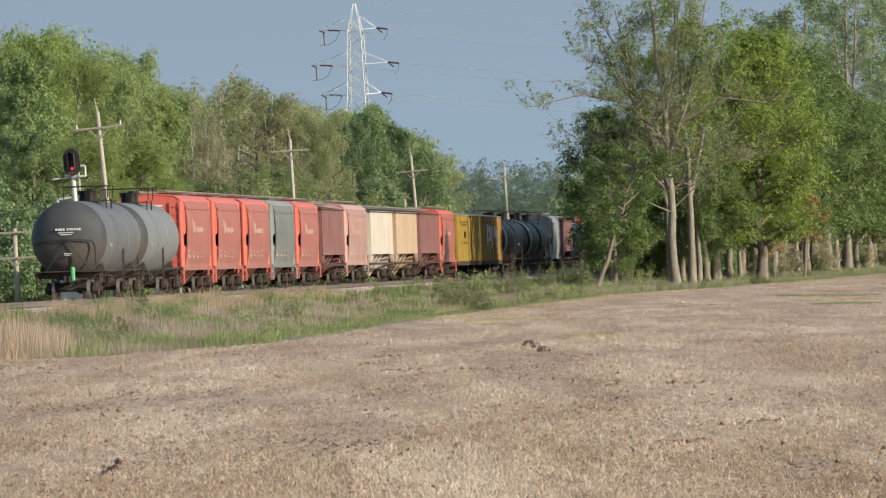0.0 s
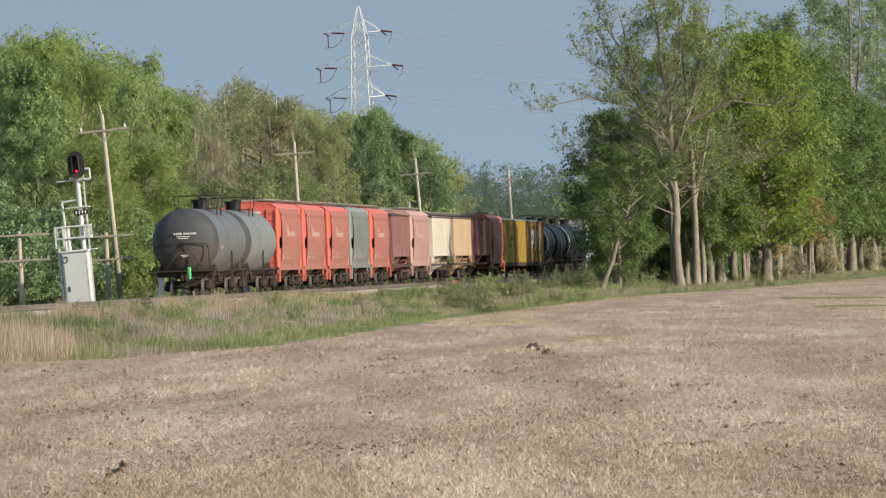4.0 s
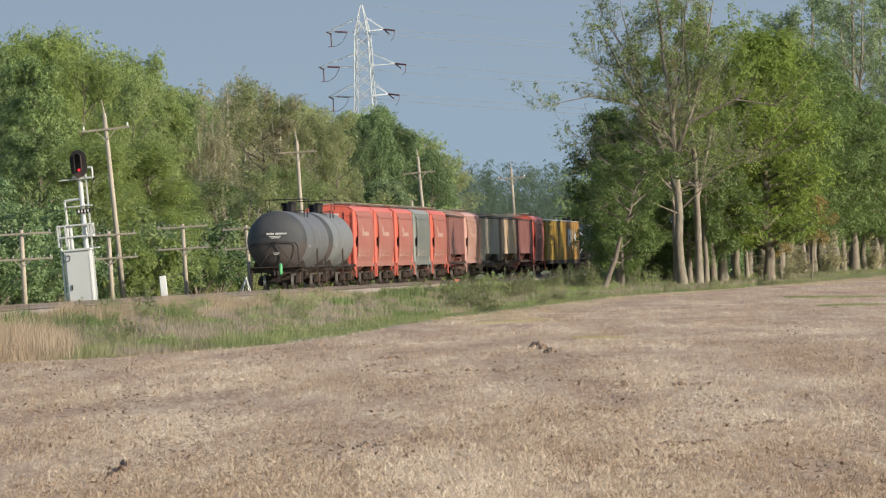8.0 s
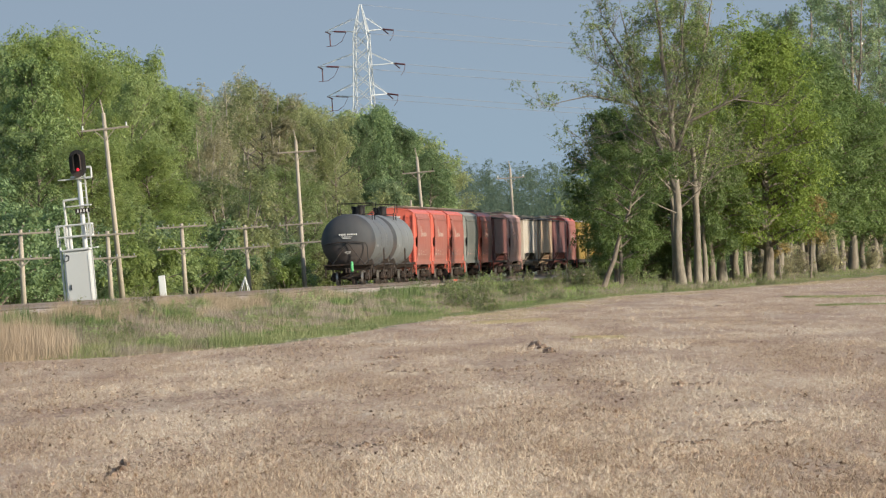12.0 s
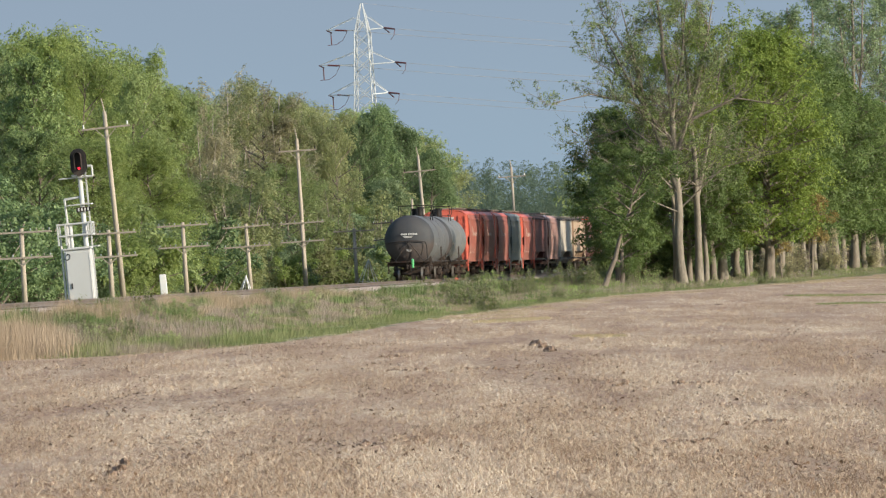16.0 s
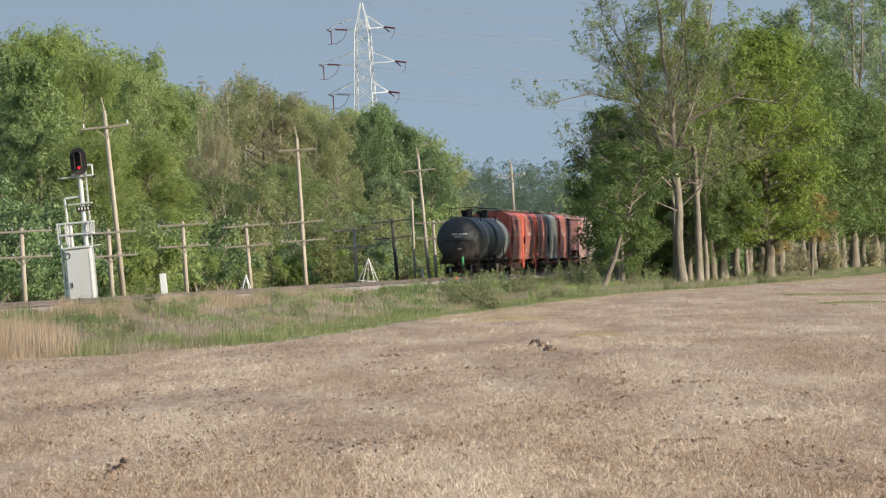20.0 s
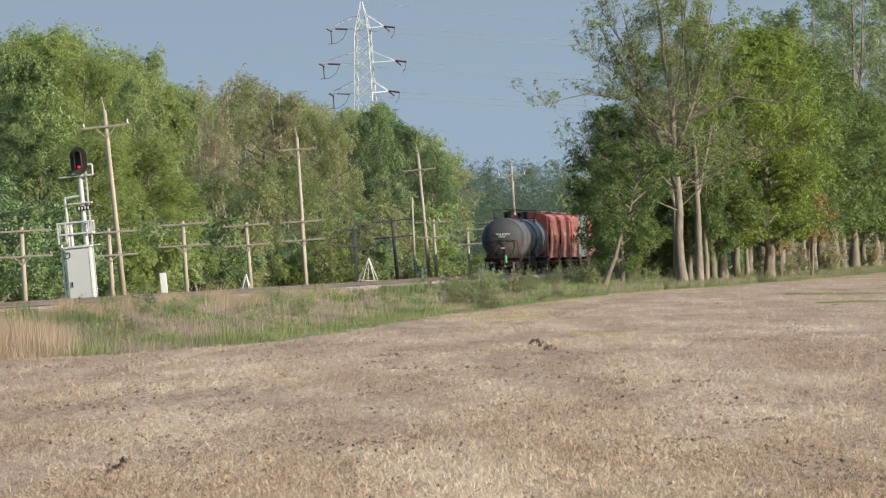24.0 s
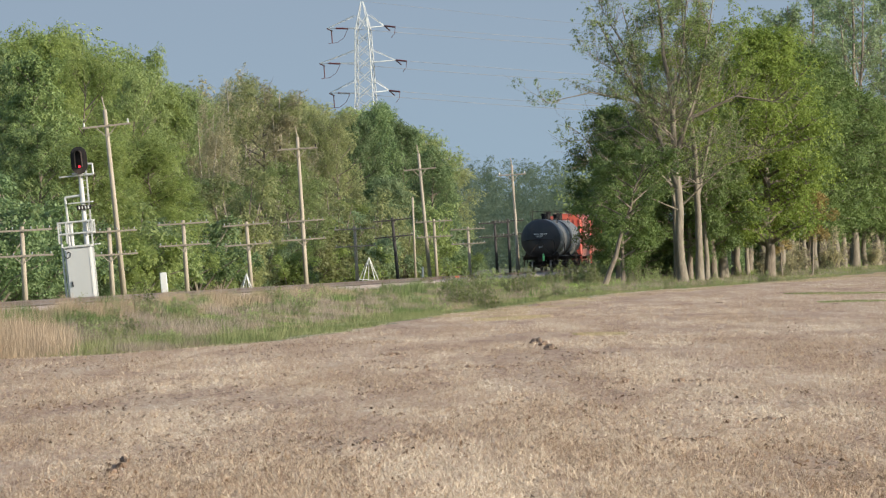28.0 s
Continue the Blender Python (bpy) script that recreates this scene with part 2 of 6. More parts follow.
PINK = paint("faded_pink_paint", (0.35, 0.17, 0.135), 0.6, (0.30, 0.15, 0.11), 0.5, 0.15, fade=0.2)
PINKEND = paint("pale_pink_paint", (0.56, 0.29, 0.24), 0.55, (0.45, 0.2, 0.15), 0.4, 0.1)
CREAM = paint("cream_paint", (0.64, 0.58, 0.50), 0.55, (0.30, 0.18, 0.10), 0.7, 0.6, fade=0.1)
TAN = paint("rusty_tan_paint", (0.54, 0.39, 0.255), 0.6, (0.25, 0.11, 0.05), 0.8, 0.6, fade=0.15)
YELLOW = paint("dirty_yellow_paint", (0.37, 0.235, 0.03), 0.6, (0.13, 0.08, 0.025), 0.6, 0.7, fade=0.05, spec=0.25)
RUSTBROWN = paint("rusty_ochre_paint", (0.40, 0.215, 0.04), 0.65, (0.10, 0.06, 0.03), 0.7, 0.7, fade=0.05, spec=0.25)
ROOFGREY = paint("galvanised_roof", (0.36, 0.33, 0.28), 0.5, (0.28, 0.2, 0.13), 0.5, 0.25, metal=0.2)
CASEGREY = paint("case_grey_paint", (0.60, 0.61, 0.61), 0.55, (0.36, 0.33, 0.28), 0.3, 0.05, spec=0.3)
MASTWHITE = paint("mast_white_paint", (0.66, 0.66, 0.65), 0.5, (0.6, 0.56, 0.5), 0.25, 0.04)
WHITE = paint("white_paint", (0.78, 0.78, 0.76), 0.5, (0.5, 0.46, 0.4), 0.3, 0.06)
GALV = paint("galvanised_steel", (0.66, 0.70, 0.73), 0.5, (0.45, 0.45, 0.45), 0.2, 0.02, metal=0.2)
INSUL = paint("insulator_glaze", (0.13, 0.035, 0.035), 0.3, rust=0.0, amount=0.1, fade=0.0)
GREENPAINT = paint("green_reflector", (0.05, 0.5, 0.14), 0.35, amount=0.1, rust=0.0)
CABLE = paint("cable_aluminium", (0.30, 0.33, 0.37), 0.5)
REDLAMP, _nt, _b = nodes_of("red_lens")
_b.inputs["Base Color"].default_value = (0.5, 0.01, 0.02, 1)
_b.inputs["Emission Color"].default_value = (1.0, 0.03, 0.06, 1)
_b.inputs["Emission Strength"].default_value = 0.9


# ---- mesh tools ----
def part(name, bm, mat, parent=None, label="", m=None, smooth=False):
    """Link a bmesh as one mesh object, under a thing or a part."""
    me = bpy.data.meshes.new(name)
    bm.normal_update()
    bm.to_mesh(me)
    bm.free()
    return put(name, me, mat, parent, label, m, smooth)


def put(name, me, mat, parent=None, label="", m=None, smooth=False):
    if mat:
        me.materials.append(mat)
    if smooth:
        me.shade_smooth()
    ob = new(name, me)
    if parent:
        ob.parent = parent
    if m is not None:
        ob.matrix_basis = m
    if label:
        tagged(ob, label)
    return ob


def box(bm, x, y, z, sx, sy, sz, m=None, bev=0.0):
    """A box by its centre and its sizes, with slightly rounded edges where bev is given."""
    t = Matrix.Translation((x, y, z)) @ Matrix.Diagonal((sx, sy, sz, 1))
    r = bmesh.ops.create_cube(bm, size=1, matrix=(m @ t) if m else t)
    if bev:
        es = list({e for v in r["verts"] for e in v.link_edges})
        bmesh.ops.bevel(bm, geom=es, offset=bev, segments=1, affect="EDGES")
    return bm


def bar(bm, a, b, r, seg=8, r2=None):
    """A round bar from a to b."""
    a, b = Vector(a), Vector(b)
    d = b - a
    q = d.to_track_quat("Z", "Y").to_matrix().to_4x4()
    bmesh.ops.create_cone(bm, cap_ends=True, segments=seg, radius1=r, radius2=r if r2 is None else r2, depth=d.length, matrix=Matrix.Translation((a + b) / 2) @ q)
    return bm


def plank(bm, a, b, w, h):
    """A square timber or angle iron from a to b."""
    a, b = Vector(a), Vector(b)
    d = b - a
    q = d.to_track_quat("Y", "Z").to_matrix().to_4x4()
    bmesh.ops.create_cube(bm, size=1, matrix=Matrix.Translation((a + b) / 2) @ q @ Matrix.Diagonal((w, d.length, h, 1)))
    return bm


def polybar(bm, pts, r, seg=6):
    for a, b in zip(pts, pts[1:]):
        bar(bm, a, b, r, seg)
    return bm


def revolve(bm, prof, seg=40, axis_z=0.0):
    """Turn a profile of (y, radius) round the y axis at the height axis_z."""
    rings = []
    for y, r in prof:
        if r < 1e-4:
            rings.append([bm.verts.new((0, y, axis_z))])
        else:
            rings.append([bm.verts.new((r * math.sin(2 * math.pi * k / seg), y, axis_z + r * math.cos(2 * math.pi * k / seg))) for k in range(seg)])
    for a, b in zip(rings, rings[1:]):
        for k in range(seg):
            j = (k + 1) % seg
            if len(a) == 1:
                bm.faces.new((a[0], b[j], b[k]))
            elif len(b) == 1:
                bm.faces.new((a[k], a[j], b[0]))
            else:
                bm.faces.new((a[k], a[j], b[j], b[k]))
    bmesh.ops.recalc_face_normals(bm, faces=bm.faces)
    return bm


def extrude(bm, prof, y0, y1):
    """Extrude a closed outline of (x, z) from y0 to y1."""
    a = [bm.verts.new((x, y0, z)) for x, z in prof]
    b = [bm.verts.new((x, y1, z)) for x, z in prof]
    n = len(prof)
    bm.faces.new(a)
    bm.faces.new(b[::-1])
    for k in range(n):
        bm.faces.new((a[k], b[k], b[(k + 1) % n], a[(k + 1) % n]))
    bmesh.ops.recalc_face_normals(bm, faces=bm.faces)
    return bm


def quads(name, v):
    """A mesh of loose pieces from an array of n x corners x 3."""
    n, k = len(v), v.shape[1]
    me = bpy.data.meshes.new(name)
    me.vertices.add(k * n)
    me.vertices.foreach_set("co", v.astype(np.float32).ravel())
    me.loops.add(k * n)
    me.loops.foreach_set("vertex_index", np.arange(k * n, dtype=np.int32))
    me.polygons.add(n)
    me.polygons.foreach_set("loop_start", np.arange(0, k * n, k, dtype=np.int32))
    me.update()
    return me


B = bmesh.new

# ---- plan ----
SLOPE = 0.0576          # the track's drift to +x per metre of +y
TURN = -math.degrees(math.atan(SLOPE))
RAIL_Z = 1.33
SPEED = 14.72           # metres of +y a second


def track_x(y):
    return -41.67 + SLOPE * y


def on_track(y, z=RAIL_Z):
    return pose(track_x(y), y, z, 0, 0, TURN)


FIELD_Y = [-500, 500, 735, 800, 860, 1000, 4800]
FIELD_Z = [0.0, 0.0, 0.32, 0.66, 0.82, 0.95, 1.2]
EDGE_Y = [-500, 298, 298.5, 300.5, 305.5, 315, 329, 345, 380, 420, 469, 517, 560, 606, 635, 652, 675, 705, 737, 775, 820, 900, 1000, 4800]
EDGE_U = [12.2, 12.2, 12.3, 14.1, 15.2, 15.8, 16.7, 17.4, 16.8, 15.7, 15.2, 15.3, 15.9, 16.5, 18.0, 20.6, 22.6, 24.3, 26.3, 30.6, 34.0, 40.0, 46.0, 80.0]  # metres from the track to the field's edge


def ground_z(x, y):
    """Height of the ground: field, bank up to the railway, level strip and wood floor beyond. Numbers or arrays."""
    x, y = np.asarray(x, float), np.asarray(y, float)
    u = x - track_x(y)
    fz = np.interp(y, FIELD_Y, FIELD_Z)
    e = np.interp(y, EDGE_Y, EDGE_U)
    top = np.interp(y, [0, 600, 900, 1200], [0.78, 0.78, 0.9, 1.0])
    us = [-60 + 0 * u, -12 + 0 * u, -7 + 0 * u, 2.9 + 0 * u, 4.5 + 0 * u, 8.0 + 0 * u, e - 4.0, e]
    zs = [top - 0.1, top - 0.15, top - 0.25, top, top - 0.1, fz + 0.25, fz - 0.1, fz]
    z = np.where(u < us[0], zs[0], fz)
    for k in range(7):
        f = (u - us[k]) / (us[k + 1] - us[k])
        z = np.where((f >= 0) & (f < 1), zs[k] + (zs[k + 1] - zs[k]) * f, z)
    return float(z) if z.ndim == 0 else z


# ---- ground ----
def make_ground():
    us = sorted({-1500, -700, -350, -180, -100, *range(-60, -14, 6), *[k * 0.75 for k in range(-19, 28)], *range(21, 40, 2), *range(40, 110, 8), 140, 200, 320, 600, 1200, 2000})
    ys = [-400, -200, -80, 0, 50, *range(80, 200, 10), *range(200, 288, 8), *range(288, 352, 2), *range(352, 920, 8), *range(920, 1300, 20), *range(1300, 2200, 90), 2400, 2900, 3600, 4700]
    rng = np.random.default_rng(3)
    vs, fs, mi = [], [], []
    for y in ys:
        for u in us:
            x = track_x(y) + u
            z = ground_z(x, y)
            if abs(u) > 4 and y < 1300:
                z += 0.04 * noise.noise(Vector((x * 0.25, y * 0.022, 1.0)))
            vs.append((x, y, z))
    w = len(us)
    for j in range(len(ys) - 1):
        e = np.interp((ys[j] + ys[j + 1]) / 2, EDGE_Y, EDGE_U)
        for i in range(w - 1):
            a = j * w + i
            fs.append((a, a + 1, a + w + 1, a + w))
            uc = (us[i] + us[i + 1]) / 2
            mi.append(0 if uc > e else (1 if uc > -14 else 2))
    me = bpy.data.meshes.new("ground")
    me.from_pydata(vs, [], fs)
    for m in (FIELD, BANK, WOODFLOOR):
        me.materials.append(m)
    me.polygons.foreach_set("material_index", mi)
    me.shade_smooth()
    tagged(new("ground", me), "harvested stubble field rising to a weedy railway bank", "ground", kind="structure")


make_ground()


def make_sky():
    """A plain backdrop of hazy evening-blue sky far beyond the woods."""
    m, nt, b = nodes_of("hazy_sky")
    em = nt.nodes.new("ShaderNodeEmission")
    z = nt.nodes.new("ShaderNodeSeparateXYZ")
    link(nt, nt.nodes.new("ShaderNodeTexCoord").outputs["Object"], z.inputs[0])
    link(nt, ramp(nt, sharp(nt, z.outputs[2], 20, 130), [(0.0, (0.32, 0.434, 0.538)), (1.0, (0.296, 0.382, 0.488))]), em.inputs[0])
    em.inputs[1].default_value = 0.65
    link(nt, em.outputs[0], nt.nodes["Material Output"].inputs[0])
    bm = B()
    rows = [[bm.verts.new((x, 4650 - abs(x) * .1, z)) for x in range(-1500, 1501, 500)] for z in (-5, 650)]
    for k in range(6):
        bm.faces.new((rows[0][k], rows[0][k + 1], rows[1][k + 1], rows[1][k]))
    tagged(part("sky_backdrop", bm, m), "plain hazy grey-blue sky", "sky", kind="structure")


make_sky()


def make_track():
    y0, y1 = 60, 1600
    L = (y1 - y0) / math.cos(math.radians(TURN))
    root = tagged(new("railway_track"), "single railway track on pale stone ballast", "track", kind="structure")
    root.matrix_basis = on_track(y0, 0)
    r = RAIL_Z
    bm = B()
    prof = [(-3.3, r - 0.75), (-1.9, r - 0.22), (1.9, r - 0.22), (3.4, r - 0.80)]
    rng = random.Random(4)
    n = 500
    rows = [[bm.verts.new((x + rng.uniform(-.12, .12), L * k / n, z + rng.uniform(-.03, .03))) for x, z in prof] for k in range(n + 1)]
    for a, b in zip(rows, rows[1:]):
        for k in range(3):
            bm.faces.new((a[k], a[k + 1], b[k + 1], b[k]))
    part("ballast", bm, BALLAST, root, "pale pinkish-grey crushed stone ballast")
    for x in (-0.7525, 0.7525):
        bm = extrude(B(), [(x - .07, r - .17), (x + .07, r - .17), (x + .07, r - .15), (x + .012, r - .13), (x + .012, r - .05), (x + .036, r - .04), (x + .036, r), (x - .036, r), (x - .036, r - .04), (x - .012, r - .05), (x - .012, r - .13), (x - .07, r - .15)], 0, L)
        part("rail", bm, RAIL, root, "rust-brown steel rail with a worn top")
    bm = box(B(), 0, 0, 0, 2.6, .23, .18, bev=.015)
    me = bpy.data.meshes.new("tie")
    bm.to_mesh(me)
    bm.free()
    me.materials.append(TIE)
    for k in range(280):
        ob = new("tie", me)
        ob.parent = root
        ob.matrix_basis = pose(rng.uniform(-.04, .04), 340 + k * 1.05, r - .255, 0, 0, rng.uniform(-1, 1))


make_track()


# ---- trees ----
def tube_mesh(name, paths, sides=6):
    """Tapered limbs: each path is a list of (point, radius)."""
    vs, fs = [], []
    for path in paths:
        base = len(vs)
        for i, (p, r) in enumerate(path):
            q = path[min(i + 1, len(path) - 1)][0] - path[max(i - 1, 0)][0]
            q = q.normalized() if q.length > 1e-6 else Vector((0, 0, 1))
            s = q.orthogonal().normalized()
            t = q.cross(s)
            for k in range(sides):
                a = 2 * math.pi * k / sides
                vs.append(p + (s * math.cos(a) + t * math.sin(a)) * r)
        for i in range(len(path) - 1):
            for k in range(sides):
                a, b = base + i * sides + k, base + i * sides + (k + 1) % sides
                fs.append((a, b, b + sides, a + sides))
    me = bpy.data.meshes.new(name)
    me.from_pydata(vs, [], fs)
    me.shade_smooth()
    return me


def leaf_quads(rng, centres, radii, n, size, squash=0.75, per=11):
    """Leaves in small flat sprays; the sprays hang round many overlapping clumps, thicker near each clump's skin."""
    c, r = np.array(centres), np.array(radii)
    w = r ** 2
    m = max(1, n // per)
    idx = rng.choice(len(c), m, p=w / w.sum())
    d = rng.normal(size=(m, 3))
    d /= np.linalg.norm(d, axis=1)[:, None]
    rad = r[idx] * rng.uniform(0.25, 1.0, m) ** 0.5 * rng.uniform(0.8, 1.25, m)
    sp = c[idx] + d * rad[:, None] * np.array((1, 1, squash))
    sn = d * 0.75 + rng.normal(size=(m, 3)) * 0.35 + np.array((0, 0, 0.75))
    sn /= np.linalg.norm(sn, axis=1)[:, None]
    k = np.repeat(np.arange(m), per)
    n = len(k)
    nrm = sn[k] + rng.normal(size=(n, 3)) * 0.42
    nrm /= np.linalg.norm(nrm, axis=1)[:, None]
    off = rng.normal(size=(n, 3))
    off -= sn[k] * (np.einsum("ij,ij->i", off, sn[k]) * 0.72)[:, None]
    p = sp[k] + off * (size * 1.75 * rng.uniform(0.6, 1.3, m)[k])[:, None]
    t = off + rng.normal(size=(n, 3)) * 0.6
    t -= nrm * np.einsum("ij,ij->i", t, nrm)[:, None]
    t /= np.linalg.norm(t, axis=1)[:, None]
    b = np.cross(nrm, t)
    s = size * rng.uniform(0.55, 1.3, n)[:, None]
    f = rng.uniform(0.42, 0.78, n)[:, None]
    droop = np.array((0, 0, 1)) * s * rng.uniform(-0.35, 0.05, n)[:, None]
    return np.stack([p - t * s, p + b * s * f, p + t * s + droop, p - b * s * f], axis=1)


def tree(name, label, seed, h, width, base, leafmat, n_leaf, size, limbs=22, bare=0.0, shape=1.0, lean=(0, 0), group="", trunk_r=None, bark=None, fill=1.0, first=0.0, rise=0.0, limb=0.42):
    """A tree of height h: bent tapered trunk, limbs with forks, and a crown of leaf sprays round the limb ends."""
    R, rng = random.Random(seed), np.random.default_rng(seed)
    tr = trunk_r or h * 0.017
    stem, n = [], 8
    for i in range(n + 1):
        f = i / n
        stem.append((Vector((lean[0] * f * h + R.uniform(-.012, .012) * h * (f > 0), lean[1] * f * h + R.uniform(-.012, .012) * h * (f > 0), f * h * 0.93)), tr * (1.18 if i == 0 else 1) * (1 - 0.9 * f)))
    paths, lobes, rads = [stem], [], []
    for k in range(limbs):
        f = base + (0.96 - base) * (k + R.random()) / limbs
        i = min(int(f * n), n - 1)
        o = stem[i][0].lerp(stem[i + 1][0], f * n - i)
        g = (f - base) / (1 - base)
        reach = width / 2 * (math.sin(math.pi * (0.18 + 0.80 * g)) ** 0.7 * shape + (1 - shape) * (1 - g)) * R.uniform(0.6, 1.1)
        a = k * 2.4 + R.uniform(-.5, .5)
        up = R.uniform(0.05, 0.5) + 0.5 * g + rise * R.random()
        end = o + Vector((math.cos(a) * reach, math.sin(a) * reach, reach * up - first * reach * (1 - g)))
        mid = o.lerp(end, 0.5) + Vector((R.uniform(-.1, .1), R.uniform(-.1, .1), R.uniform(-.05, .14))) * reach
        r0 = tr * limb * (1 - 0.6 * g)
        paths.append([(o, r0), (mid, r0 * 0.6), (end, r0 * 0.15)])
        leafy = R.random() >= bare
        for q in range(3):
            s = mid.lerp(end, R.uniform(0, 0.8))
            e2 = s + Vector((R.uniform(-1, 1), R.uniform(-1, 1), R.uniform(-.25, .8))) * reach * 0.42
            paths.append([(s, r0 * 0.35), (s.lerp(e2, .55) + Vector((0, 0, .06)) * reach, r0 * .22), (e2, r0 * 0.06)])
            for _ in range(2):
                e3 = e2 + Vector((R.uniform(-1, 1), R.uniform(-1, 1), R.uniform(-.3, .9))) * reach * 0.22
                paths.append([(s.lerp(e2, R.uniform(.4, 1)), r0 * .15), (e3, r0 * .04)])
            if leafy:
                lobes.append(e2)
                rads.append(h * R.uniform(0.025, 0.07) * fill)
        if leafy:
            lobes += [end, mid.lerp(end, .5)]
            rads += [h * R.uniform(0.045, 0.085) * fill, h * R.uniform(0.04, 0.08) * fill]
    lobes.append(stem[-1][0])
    rads.append(h * 0.06 * fill)
    root = tagged(new(name), label, "tree", group)
    put("trunk", tube_mesh("trunk", paths), bark or BARK, root)
    put("crown", quads("crown", leaf_quads(rng, lobes, rads, n_leaf, size)), leafmat, root)
    return root


def bush(name, label, seed, h, width, leafmat, n_leaf, size, group="", category="bush"):
    """A bush: several stems from one root and leaf sprays down to the ground."""
    R, rng = random.Random(seed), np.random.default_rng(seed)
    paths, lobes, rads = [], [], []
    for k in range(16):
        a = R.uniform(0, 6.28)
        q = R.uniform(.05, .5)
        e = Vector((math.cos(a) * width * q, math.sin(a) * width * q, h * R.uniform(.2, 1.15) * (1.1 - q)))
        m = e * 0.5 + Vector((0, 0, h * .08))
        paths.append([(Vector((R.uniform(-.1, .1), R.uniform(-.1, .1), -0.1)), h * .012), (m, h * .008), (e, h * .003)])
        lobes += [e, m]
        rads += [h * R.uniform(.05, .14), h * R.uniform(.09, .19)]
    root = tagged(new(name), label, category, group)
    put("stem", tube_mesh("stem", paths, 5), TWIG, root)
    put("foliage", quads("foliage", leaf_quads(rng, lobes, rads, n_leaf, size, 1.0)), leafmat, root)
    return root


def branch(R, paths, tips, o, d, length, r, level, lift=.07, kids=4):
    """One crooked branch with its side branches; the leafy ends go to tips."""
    n, p, pts = 4, o, [(o, r)]
    for i in range(1, n + 1):
        d = (d + Vector((R.uniform(-1, 1), R.uniform(-1, 1), R.uniform(-1, 1))) * .24 + Vector((0, 0, lift))).normalized()
        p = p + d * (length / n)
        pts.append((p, r * (1 - .8 * i / n)))
    paths.append(pts)
    tips.append((p, level))
    if level == 0:
        tips.append((pts[2][0], 0))
        return
    for k in range(kids):
        i = min(1 + int((k + R.random()) / kids * 4), 4)
        s = d.orthogonal().normalized()
        s.rotate(Matrix.Rotation(R.uniform(0, 6.28), 3, d))
        branch(R, paths, tips, pts[i][0], (d + s * R.uniform(.5, 1.1)).normalized(), length * R.uniform(.36, .6), max(pts[i][1] * .62, .012), level - 1, lift, kids)


def gnarled(name, label, seed, stems, limbs, count, low, reach, leafmat, n_leaf, size, clump, leafy=.7, bark=None, group="", rise=.5, flat=1.0, kids=4):
    """A twiggy tree: given stems and main limbs (lists of points with the first radius), then random limbs up the stems."""
    R, rng = random.Random(seed), np.random.default_rng(seed)
    paths, tips = [], []

    def smooth(pts, r, end):
        out = []
        for i in range(len(pts) - 1):
            a, b = Vector(pts[i]), Vector(pts[i + 1])
            for j in range(3):
                f = (i + j / 3) / (len(pts) - 1)
                out.append((a.lerp(b, j / 3) + Vector((R.uniform(-1, 1), R.uniform(-1, 1), 0)) * r * .35 * (i + j > 0), r * (1 - (1 - end) * f) * (1.25 if i + j == 0 else 1)))
        out.append((Vector(pts[-1]), r * end))
        return out
    lines = [smooth(p, r, .18) for p, r in stems]
    paths += lines
    for p, r, leaves in limbs:
        ln = smooth(p, r, .15)
        paths.append(ln)
        got = []
        for k in range(17):
            i = R.randint(2, len(ln) - 1)
            d = (ln[i][0] - ln[i - 1][0]).normalized() + Vector((R.uniform(-.9, .9), R.uniform(-.9, .9), R.uniform(-.3, 1.0)))
            branch(R, paths, got, ln[i][0], d.normalized(), R.uniform(1.2, 2.6), max(ln[i][1] * .5, .02), 1)
        if leaves:
            tips += [(q, lv, 1.0) for q, lv in got] + [(ln[-1][0], 0, 1.0)]
    for k in range(count):
        ln = lines[k % len(lines)]
        top = ln[-1][0].z
        z = low + (top - low) * (k + R.random()) / count
        i = max(j for j in range(len(ln)) if ln[j][0].z <= max(z, ln[0][0].z + .01))
        a = k * 2.4 + R.uniform(-.6, .6)
        g = (z - low) / (top - low)
        got = []
        branch(R, paths, got, ln[i][0], Vector((math.cos(a), math.sin(a) * flat, R.uniform(.1, .5) + rise * g)).normalized(), reach * (1.05 - .55 * g) * R.uniform(.65, 1.15), max(ln[i][1] * R.uniform(.17, .36), .03), 2, kids=kids)
        if R.random() < leafy:
            tips += [(q, lv, 1.0) for q, lv in got]
    c = [q for q, lv, w in tips if lv < 2]
    rad = [clump * R.uniform(.5, 1.3) for q in c]
    root = tagged(new(name), label, "tree", group)
    put("trunk", tube_mesh("trunk", paths, 5), bark or BARK, root)
    put("crown", quads("crown", leaf_quads(rng, c, rad, n_leaf, size, .8)), leafmat, root)
    return root


def at_px(px, d):
    """The x at the distance d on the sight line whose offset from the middle of the view is px."""
    return px / 18600 * d


def place(ob, x, y, s=1.0, sz=None, turn=0, sink=0.15, copies=True):
    z = ground_z(x, y) - sink
    m = pose(x, y, z, 0, 0, turn) @ Matrix.Diagonal((s, s, sz or s, 1))
    if not copies:
        ob.matrix_basis = m
        return ob
    return copy_thing(ob, m @ Matrix.Diagonal((1 / ob.scale[0], 1 / ob.scale[1], 1 / ob.scale[2], 1)))


